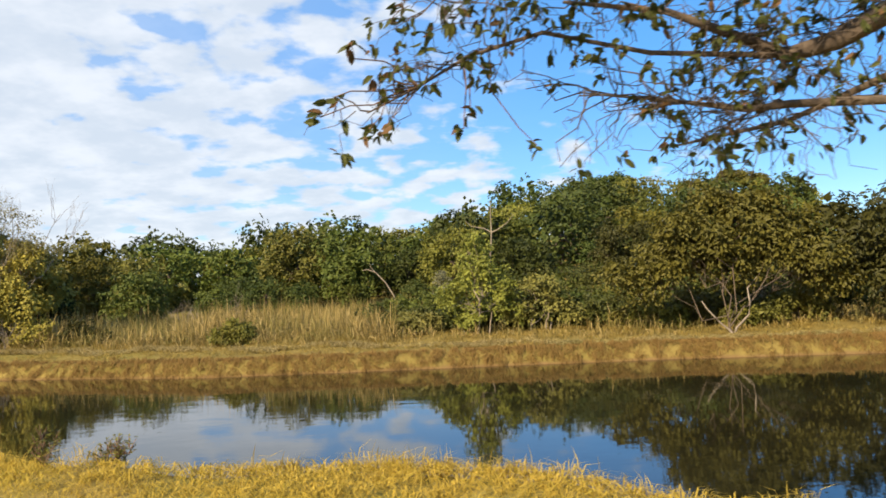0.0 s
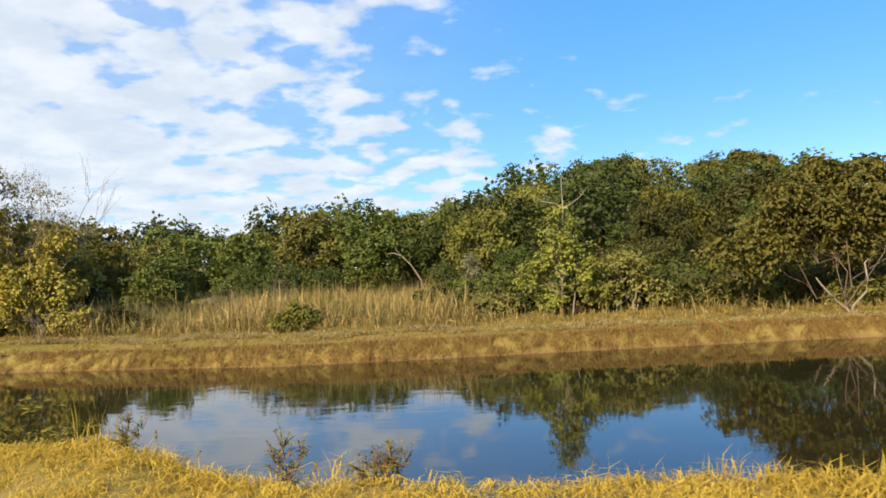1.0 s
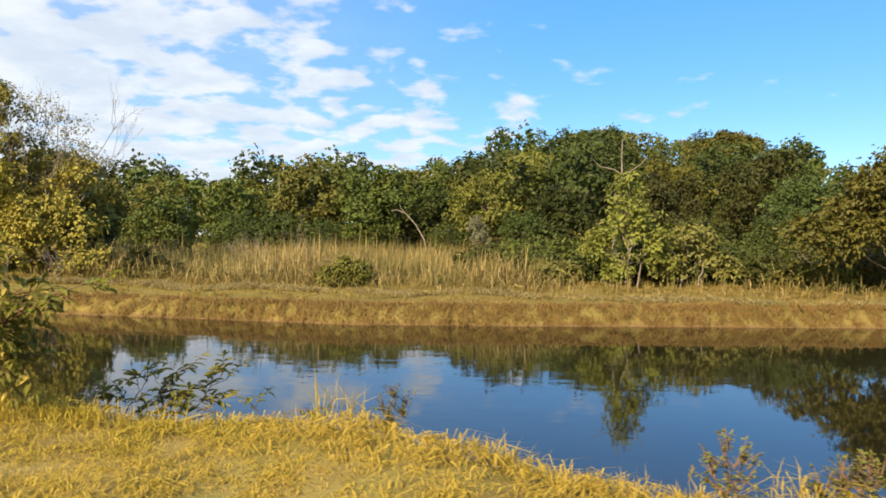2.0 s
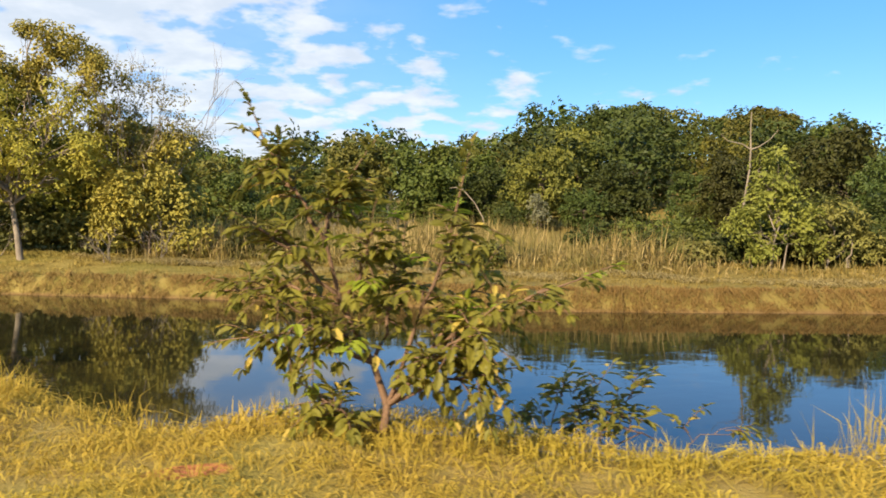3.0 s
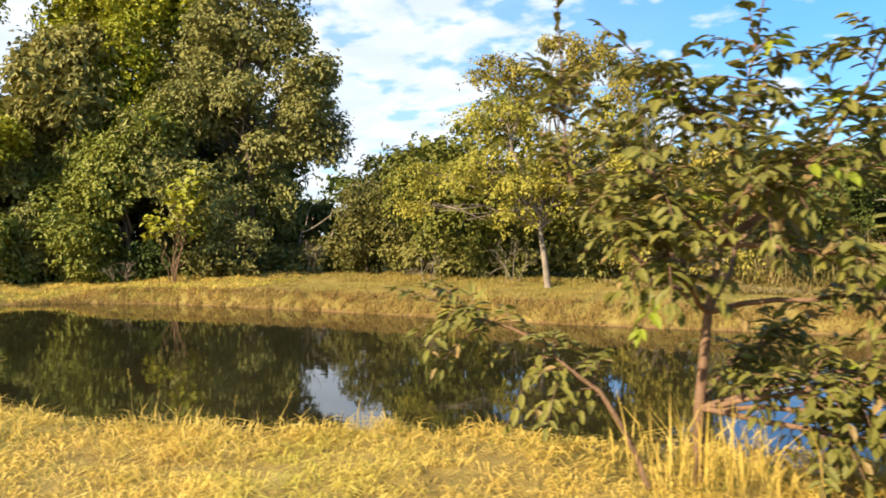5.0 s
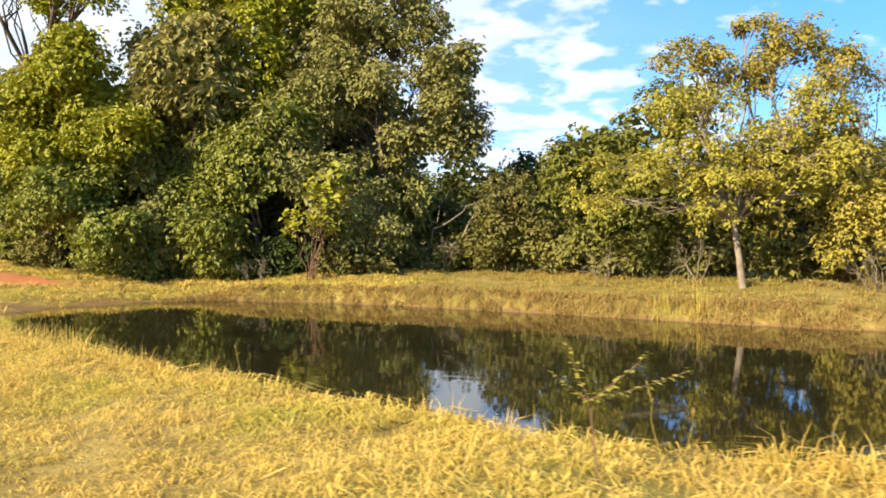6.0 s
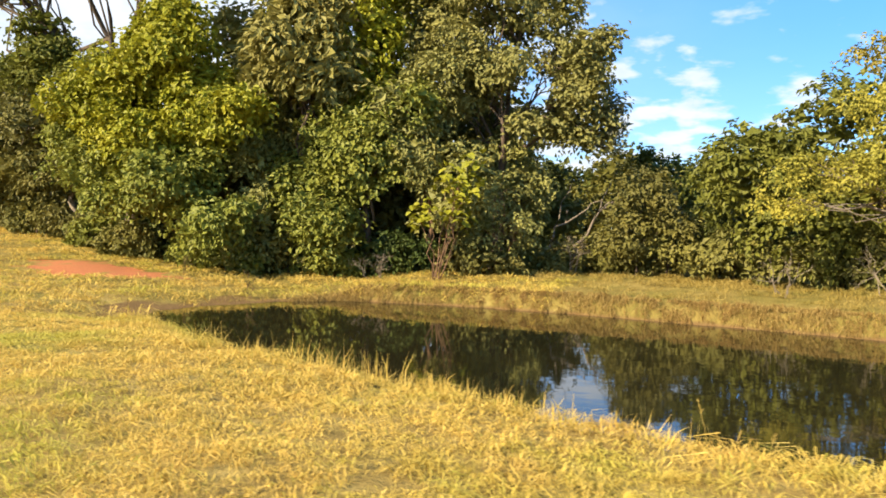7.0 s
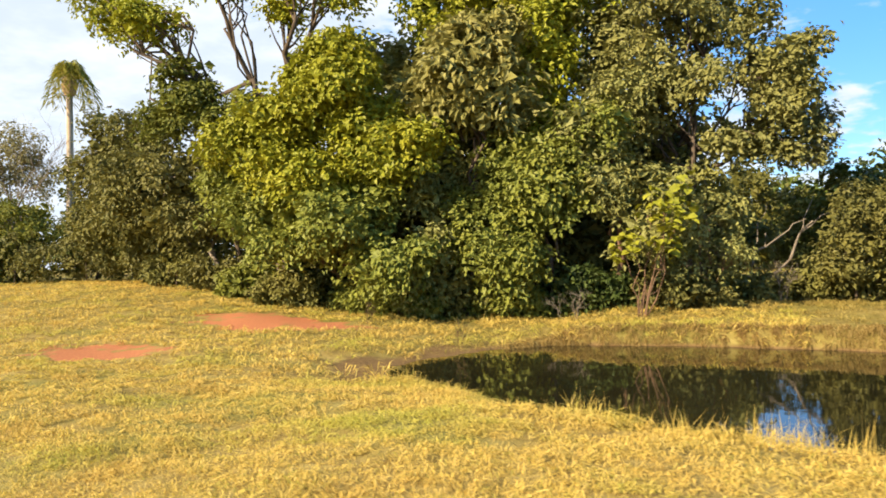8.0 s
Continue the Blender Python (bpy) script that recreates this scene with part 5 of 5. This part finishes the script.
def leafy_shrub(name, label, at, stems, mat, bark, seed, branches=7, shoots=3, shoot_len=(0.22, 0.5), leaf_size=0.14, thick=0.025, fork=0.3, arch=0.5, upward=0.55, group=""):
    """Several stems (tips given from the foot), each with branches that carry leafy shoots."""
    rng = np.random.default_rng(seed)
    z = float(ground_z(*at))
    root = thing(name, (at[0], at[1], z), label, "shrub", group)
    leaf = Geo()
    for tip in stems:
        stem = Geo()
        tip = np.array(tip, float)
        foot = np.array([rng.uniform(-0.06, 0.06), rng.uniform(-0.06, 0.06), -0.08])
        line = bent(rng, foot, tip, 8, 0.03, 0.05)
        tube(stem, line, np.linspace(thick, thick * 0.25, 8), 7)
        for k in range(branches):
            s = fork + (1 - fork) * (k + rng.random()) / branches
            p = np.array([np.interp(s, np.linspace(0, 1, 8), line[:, c]) for c in range(3)])
            out = unit(rng.normal(0, 1, 3) * (1, 1, 0.3) + (0, 0, upward * 0.6) + unit(tip) * 0.4)
            q = p + out * rng.uniform(0.18, 0.5) * np.linalg.norm(tip) * 0.45
            tube(stem, bent(rng, p, q, 4, 0.06, -0.03), np.linspace(thick * 0.35, thick * 0.15, 4), 5)
            for _ in range(shoots):
                way = unit(out + rng.normal(0, 0.6, 3) + (0, 0, upward))
                shoot(stem, leaf, rng, p + (q - p) * rng.uniform(0.3, 1.0), way, rng.uniform(*shoot_len), leaf_size, arch=arch)
        shoot(stem, leaf, rng, tip, unit(tip - line[5]) + (0, 0, 0.2), shoot_len[1], leaf_size, arch=0.3)
        part("stem", stem, bark, root, "", True)
    part("foliage", leaf, mat, root)
    return root


def limbed_shrub(label, trunk, thick, ways, seed, shoots, span, leaf_size, mat, note, fresh_share=0.035, ends=0.4):
    """A shrub with one trunk that forks, limbs that arch outwards and leafy shoots along them, given as places in the plan."""
    rng = np.random.default_rng(seed)
    off = np.array(trunk[0])
    root = thing("guava_shrub", trunk[0], label, "shrub")
    dull, fresh, w = Geo(), Geo(), Geo()
    tube(w, np.array([np.add(trunk[0], (0, 0, -0.1))] + list(trunk[1:])) - off, thick * np.linspace(1, 0.35, len(trunk)), 8)
    part("trunk", w, RED_BARK, root, "reddish brown trunk", True)
    for k, line in enumerate(ways):
        w = Geo()
        line = np.array(line, float) - off
        u = np.linspace(0, 1, len(line))
        fine = np.stack([np.interp(np.linspace(0, 1, 9), u, line[:, c]) for c in range(3)], 1)
        fine[1:-1] += rng.normal(0, 0.012, (7, 3))
        tube(w, fine, np.linspace(thick * 0.53, thick * 0.16, 9), 6)
        for _ in range(shoots):
            s = rng.uniform(0.35, 1.0)
            p = np.array([np.interp(s, np.linspace(0, 1, 9), fine[:, c]) for c in range(3)])
            way = unit(rng.normal(0, 0.8, 3) + unit(fine[-1] - fine[3]) * 0.6 + (0, 0, 0.2))
            shoot(w, fresh if rng.random() < fresh_share else dull, rng, p, way, rng.uniform(*span), leaf_size, 0.06, 0.005, 0.7, 0.5)
        shoot(w, fresh if k in (5, 7) else dull, rng, fine[-1], unit(fine[-1] - fine[5]) + (0, 0, 0.35 if k < 3 else 0.1), ends * (1.6 if k < 3 else 1.0), leaf_size * 0.9, 0.05, 0.006, 0.25, 0.45)
        part("limb", w, RED_BARK, root, "", True)
    part("foliage", dull, mat, root, note)
    part("young_leaves", fresh, YOUNG, root, "fresh light green shoot leaves")


def make_limbed_shrubs():
    z = float(ground_z(-18.83, 13.95))
    t = [(-18.83, 13.95, z), (-18.82, 13.95, 0.8), (-18.77, 13.95, 1.34), (-18.70, 13.95, 1.73), (-18.62, 13.95, 2.2)]
    limbed_shrub("large dull olive-leaved shrub with a reddish forked trunk and arching shoots", t, 0.036,
                 ((t[3], (-18.60, 14.0, 2.3), (-18.52, 13.9, 2.8)), (t[2], (-19.19, 13.8, 1.68), (-19.55, 13.8, 2.15), (-19.56, 13.8, 2.7)), (t[3], (-18.41, 13.9, 1.95), (-18.05, 13.8, 2.4), (-17.9, 13.8, 2.8)),
                  (t[3], (-18.3, 14.1, 2.0), (-17.8, 14.1, 2.2), (-17.35, 14.1, 2.4)), ((-19.1, 13.7, 0.4), (-19.3, 13.75, 0.86), (-19.75, 13.8, 1.2), (-20.2, 13.8, 1.35)), (t[2], (-18.1, 13.8, 1.45), (-17.15, 13.75, 1.45)),
                  (t[1], (-18.1, 13.8, 1.05), (-17.2, 13.7, 1.0)), (t[1], (-18.2, 13.6, 0.9), (-17.3, 13.6, 0.68)), (t[4], (-18.8, 13.6, 2.4), (-19.05, 13.5, 2.6)), (t[2], (-18.5, 14.5, 1.8), (-18.2, 14.8, 2.1)),
                  (t[2], (-19.0, 14.5, 1.7), (-19.3, 14.8, 2.0)), (t[3], (-18.2, 13.4, 1.7), (-17.6, 13.3, 1.8)), (t[3], (-18.95, 13.4, 1.9), (-19.2, 13.3, 2.2)), (t[1], (-18.3, 13.6, 1.0), (-17.8, 13.4, 1.15)),
                  (t[1], (-18.2, 13.5, 0.8), (-17.5, 13.3, 0.8)), (t[2], (-18.95, 13.4, 1.6), (-19.1, 13.2, 1.8)), (t[3], (-18.6, 13.4, 2.0), (-18.4, 13.2, 2.1)), (t[1], (-18.6, 14.4, 1.0), (-18.2, 14.6, 1.2))),
                 302, 29, (0.2, 0.42), 0.118, BUSH, "dull olive and bronze leaves", ends=0.42)
    z = float(ground_z(-11.47, 12.15))
    t = [(-11.47, 12.15, z), (-11.43, 12.2, 0.7), (-11.52, 12.25, 0.95), (-11.72, 12.3, 1.3), (-11.82, 12.3, 1.7)]
    limbed_shrub("olive shrub with a leaning reddish trunk in near-bank grass", t, 0.03,
                 ((t[4], (-12.0, 12.35, 2.0), (-12.18, 12.35, 2.25)), (t[4], (-11.8, 12.3, 1.85), (-11.72, 12.3, 2.0)), (t[1], (-11.25, 12.05, 1.3), (-11.1, 11.95, 1.6), (-11.05, 11.9, 1.9)),
                  (t[3], (-12.05, 12.45, 1.42), (-12.4, 12.55, 1.36)), (t[2], (-11.9, 12.35, 1.15), (-12.3, 12.4, 1.08)), (t[1], (-11.1, 12.0, 1.15), (-10.65, 11.9, 1.4), (-10.35, 11.9, 1.5)),
                  (t[1], (-11.15, 12.1, 0.85), (-10.85, 12.1, 0.92)), (t[0], (-11.6, 12.15, 0.62), (-11.8, 12.15, 0.74)), (t[2], (-11.4, 12.3, 1.3), (-11.35, 12.4, 1.6)),
                  (t[3], (-11.6, 12.1, 1.5), (-11.55, 12.0, 1.75)), (t[1], (-11.05, 12.25, 1.2), (-10.85, 12.35, 1.5)), (t[3], (-11.95, 12.2, 1.6), (-12.15, 12.1, 1.75)), (t[2], (-11.7, 12.1, 1.15), (-11.95, 12.0, 1.3)),
                  (t[1], (-11.2, 11.95, 1.0), (-10.95, 11.8, 1.25))),
                 301, 21, (0.16, 0.32), 0.12, GUAVA, "olive leaves with some yellowed ones", 0.06, 0.27)


def make_near_shrubs():
    make_limbed_shrubs()
    low = "low sprigs on the near bank"
    leafy_shrub("low_sprig", "low trailing leafy sprig leaning out over the water", (-10.5, 12.6), [(0.95, 0.5, 0.42), (0.6, 0.4, 0.5), (1.65, 0.5, 0.1), (0.3, 0.3, 0.45), (-0.1, 0.2, 0.35), (0.8, 0.4, 0.25)], GUAVA, RED_BARK, 303, 5, 2, (0.14, 0.26), 0.12, 0.009, group=low)
    leafy_shrub("low_sprig", "small leafy sprig standing at the waterline", (-12.2, 13.3), [(0.0, 0.1, 0.35), (0.14, 0.1, 0.27)], SAPLING, RED_BARK, 305, 2, 2, (0.1, 0.18), 0.09, 0.006, group=low)
    x, y = -23.58, 13.36
    z = float(ground_z(x, y))
    root = thing("low_sprig", (x, y, z), "pale yellow sprig with fine paired leaves in the grass", "sprig", low)
    rng = np.random.default_rng(306)
    w, g = Geo(), Geo()
    tube(w, [(0.05, 0, -0.05), (0.02, 0, 0.2), (0, 0, 0.86 - z)], [0.008, 0.006, 0.005], 5)
    for tip in ((-0.10, -0.12, 0.28), (-0.18, -0.03, 0.13), (0.28, -0.1, 0.24), (0.46, 0.05, 0.14)):
        shoot(w, g, rng, np.array([0, 0, 0.85 - z]), tip, float(np.linalg.norm(tip)), 0.045, 0.028, 0.004, -0.1, 0.5)
    part("stem", w, RED_BARK, root, "", True)
    part("foliage", g, YELLOW, root)
    for k, (x, y, h) in enumerate(((-6.25, 10.0, 0.32), (-5.5, 9.95, 0.2), (-5.62, 10.0, 0.17), (-37.5, 26.4, 0.6), (-40.6, 28.2, 0.5), (-15.9, 14.25, 0.25), (-8.0, 11.65, 0.35))):
        leafy_shrub("weed", "upright small-leaved brownish weed on the bank", (x, y), [(0.0, 0, h), (0.1, 0.05, h * 0.8), (-0.08, 0.05, h * 0.7)], OLIVE if k != 3 else GLOSSY, RED_BARK, 320 + k, 7, 3, (0.06, 0.13), 0.042, 0.005, 0.2, 0.2, 0.9, "weeds on the bank")
    # thin grass stalks standing over the water
    rng = np.random.default_rng(340)
    for k, (x, y, h, lx) in enumerate(((-23.2, 14.85, 0.75, -0.15), (-23.1, 14.85, 0.6, 0.05), (-22.3, 14.65, 0.6, 0.1), (-22.0, 14.65, 0.65, 0.28), (-27.2, 16.05, 0.7, -0.15), (-26.9, 15.95, 0.5, 0.1), (-15.1, 14.55, 0.5, 0.1), (-7.9, 12.05, 0.55, -0.03), (-7.7, 11.95, 0.4, 0.22), (-6.2, 10.65, 0.5, 0.06), (-29.2, 16.95, 0.5, 0.2), (-14.5, 14.45, 0.45, -0.1))):
        root = thing("grass_stalk", (x, y, float(ground_z(x, y))), "thin dry seeding grass stalk over the water", "grass stalk", "stalks at the waterline")
        w = Geo()
        line = bent(rng, (0, 0, -0.03), (lx, 0.05, h), 7, 0.015, 0.02)
        tube(w, line, np.linspace(0.006, 0.002, 7), 4)
        n = 16
        at = line[-2] + (line[-1] - line[-2]) * rng.random((n, 1))
        leaves(w, at, (line[-1] - line[-3]) + rng.normal(0, 0.05, (n, 3)), rng.normal(0, 1, (n, 3)), 0.04, 0.01)
        part("stem", w, BANK, root)
    # taller loose grass at the water
    g = Geo()
    for x, y in ((-18.95, 13.7), (-18.6, 13.65), (-31.4, 17.8), (-31.1, 17.7), (-30.8, 17.55), (-31.7, 17.9), (-30.4, 17.4), (-29.6, 17.25), (-30.5, 17.55), (-31.4, 17.95), (-28.9, 16.85), (-32.4, 18.25), (-33.4, 18.65), (-27.6, 16.25), (-14.9, 14.45), (-15.4, 14.25), (-8.4, 12.05), (-11.0, 12.15), (-10.7, 12.05), (-11.9, 12.3), (-12.3, 12.5), (-9.8, 12.0), (-13.0, 12.9), (-10.3, 12.0), (-11.3, 11.9), (-23.3, 25.6), (-22.6, 25.4)):
        n = 90
        blades(g, rng, x + rng.normal(0, 0.16, n), y + rng.normal(0, 0.12, n), rng.uniform(0.3, 0.72, n) * (0.4 if -14 < x < -9 else 1), rng.uniform(0.006, 0.01, n), np.clip(rng.normal(0.35, 0.2, n), 0, 1))
    tagged(new("waterline_grass", g.mesh("waterline_grass", LAWN)), "tall loose green grass at the water's edge", "grass", kind="stuff")


make_near_shrubs()


def make_overhanging_tree():
    """The tree whose boughs hang into view at the start."""
    rng = np.random.default_rng(401)
    x, y = 2.6, 5.4
    z = float(ground_z(x, y))
    off = np.array([x, y, z])
    root = thing("overhanging_tree", (x, y, z), "tree with crooked brown boughs and hanging leaves over the bank", "tree")
    w = Geo()
    trunk = np.array([(0, 0, -0.3), (0.05, 0.0, 0.7), (-0.1, 0.05, 1.5), (-0.35, 0.1, 2.2)])
    tube(w, trunk, [0.24, 0.2, 0.18, 0.16], 10)
    tube(w, np.array([(-0.35, 0.1, 2.2), (-0.1, 0.3, 3.2), (0.4, 0.4, 4.4)]), [0.15, 0.12, 0.07], 8)
    part("trunk", w, BARK, root, "thick rough brown trunk", True)
    high = [(-0.35 + x, y + 0.1, z + 2.2), (0.9, 5.8, 2.95), (-0.2, 5.95, 3.1), (-0.51, 5.96, 3.02), (-0.71, 5.98, 2.92), (-0.91, 5.99, 2.87), (-1.05, 6.02, 2.95), (-1.38, 6.0, 3.08), (-1.8, 6.0, 3.14)]
    lower = [(-0.25 + x, y + 0.1, z + 1.9), (1.0, 5.7, 2.55), (-0.2, 5.86, 2.64), (-0.93, 5.94, 2.66), (-1.1, 5.96, 2.65), (-1.4, 5.99, 2.71), (-1.7, 5.96, 2.74)]
    long_one = [(-0.91, 5.99, 2.87), (-1.44, 6.06, 2.93), (-1.89, 6.01, 3.02), (-2.2, 5.96, 2.92), (-2.4, 5.9, 2.79), (-2.6, 5.81, 2.67)]
    upper = [(-0.1, 5.95, 3.12), (-0.7, 6.0, 3.28), (-1.3, 5.95, 3.3), (-1.9, 5.9, 3.22), (-2.45, 5.85, 3.12)]
    back = [(0.2, 5.9, 3.0), (-0.2, 6.3, 2.9), (-0.6, 6.7, 2.75), (-1.1, 7.0, 2.7)]
    leaf = Geo()
    for line, r0, r1, twigs, leafy, reach in ((high, 0.075, 0.007, 115, 0.44, 0.38), (lower, 0.03, 0.004, 105, 0.32, 0.38), (long_one, 0.013, 0.003, 36, 0.4, 0.2), (upper, 0.018, 0.004, 90, 0.56, 0.38), (back, 0.03, 0.005, 40, 0.5, 0.38)):
        b = Geo()
        line = np.array(line) - off
        tube(b, line, np.linspace(r0, r1, len(line)), 8)
        u = np.linspace(0, 1, len(line))
        for _ in range(twigs):
            s = rng.uniform(0.3, 1.0)
            p = np.array([np.interp(s, u, line[:, c]) for c in range(3)])
            d = unit(rng.normal(0, 1, 3) * (1, 0.5, 0.6) + (-0.35, 0, -0.08))
            q = p + d * rng.uniform(0.1, reach)
            tube(b, bent(rng, p, q, 5, 0.09, 0.05), np.linspace(0.004, 0.0018, 5), 4)
            for _ in range(int(rng.integers(1, 4))):
                e = unit(d + rng.normal(0, 0.8, 3) + (0, 0, -0.2))
                m = p + (q - p) * rng.uniform(0.3, 1.0)
                tip = m + e * rng.uniform(0.06, 0.18)
                tube(b, bent(rng, m, tip, 4, 0.12), np.linspace(0.002, 0.0011, 4), 4)
                if rng.random() < leafy:
                    n = int(rng.integers(4, 8))
                    way = e * 0.5 + rng.normal(0, 0.55, (n, 3)) + (0, 0, -0.45)
                    size = rng.uniform(0.035, 0.062, n)
                    fine_leaves(leaf, tip + rng.normal(0, 0.012, (n, 3)), way, rng.normal(0, 0.7, (n, 3)) + (0, -0.4, 0.6), size, size * 0.5, 0.2)
        part("bough", b, BARK, root, "", True)
    part("foliage", leaf, HANGING, root, "dark green and bronze hanging leaves")
    # leaf clusters at the end of the long bough
    b = Geo()
    for p in ((-2.72, 5.78, 2.73), (-2.64, 5.73, 2.91), (-2.6, 5.8, 2.6), (-2.78, 5.8, 2.66), (-2.23, 5.94, 2.62), (-2.52, 5.8, 2.62), (-2.5, 5.8, 2.82), (-2.55, 5.78, 2.8), (-1.93, 6.04, 2.56), (-2.2, 5.94, 2.68)):
        p = np.array(p) - off
        near = np.array(long_one[3 if p[0] + off[0] > -2.3 else 4]) - off
        tube(b, bent(rng, near, p, 5, 0.06, 0.04), np.linspace(0.004, 0.002, 5), 4)
        n = 6
        tipleaf = Geo()
        way = rng.normal(0, 0.7, (n, 3)) + (-0.2, 0, -0.5)
        size = rng.uniform(0.045, 0.07, n)
        fine_leaves(tipleaf, p + rng.normal(0, 0.015, (n, 3)), way, rng.normal(0, 0.6, (n, 3)) + (0, -0.4, 0.6), size, size * 0.5, 0.2)
        part("leaf_spray", tipleaf, HANGING, root)
    part("twig", b, RED_BARK, root)
    # the rest of the crown, above and behind the view
    g = Geo()
    # the last three masses are an unseen canopy, added to shade the boughs
    crown(g, rng, [(0.6, 0.2, 4.6, 1.8, 1.6, 1.1), (-0.6, -0.6, 4.2, 1.4, 1.2, 0.8), (1.8, 0.8, 3.9, 1.4, 1.3, 0.9), (-5.2, -2.2, 4.7, 2.0, 1.5, 0.7), (-3.2, -1.9, 4.6, 1.7, 1.4, 0.7), (-1.6, -1.4, 4.5, 1.4, 1.2, 0.7)], 520, 20, 0.25, 0.08, 0.04, 0.4, 0.4, 0.3)
    part("crown", g, HANGING, root)
    # boughs out of view that carry the added shading canopy
    w = Geo()
    for tip in ((-5.2, -2.2, 4.5), (-3.2, -1.9, 4.4), (-1.6, -1.4, 4.3)):
        tube(w, bent(rng, (-0.1, 0.3, 3.1), tip, 7, 0.03, 0.06), np.linspace(0.08, 0.02, 7), 7)
    part("high_bough", w, BARK, root, "", True)


make_overhanging_tree()
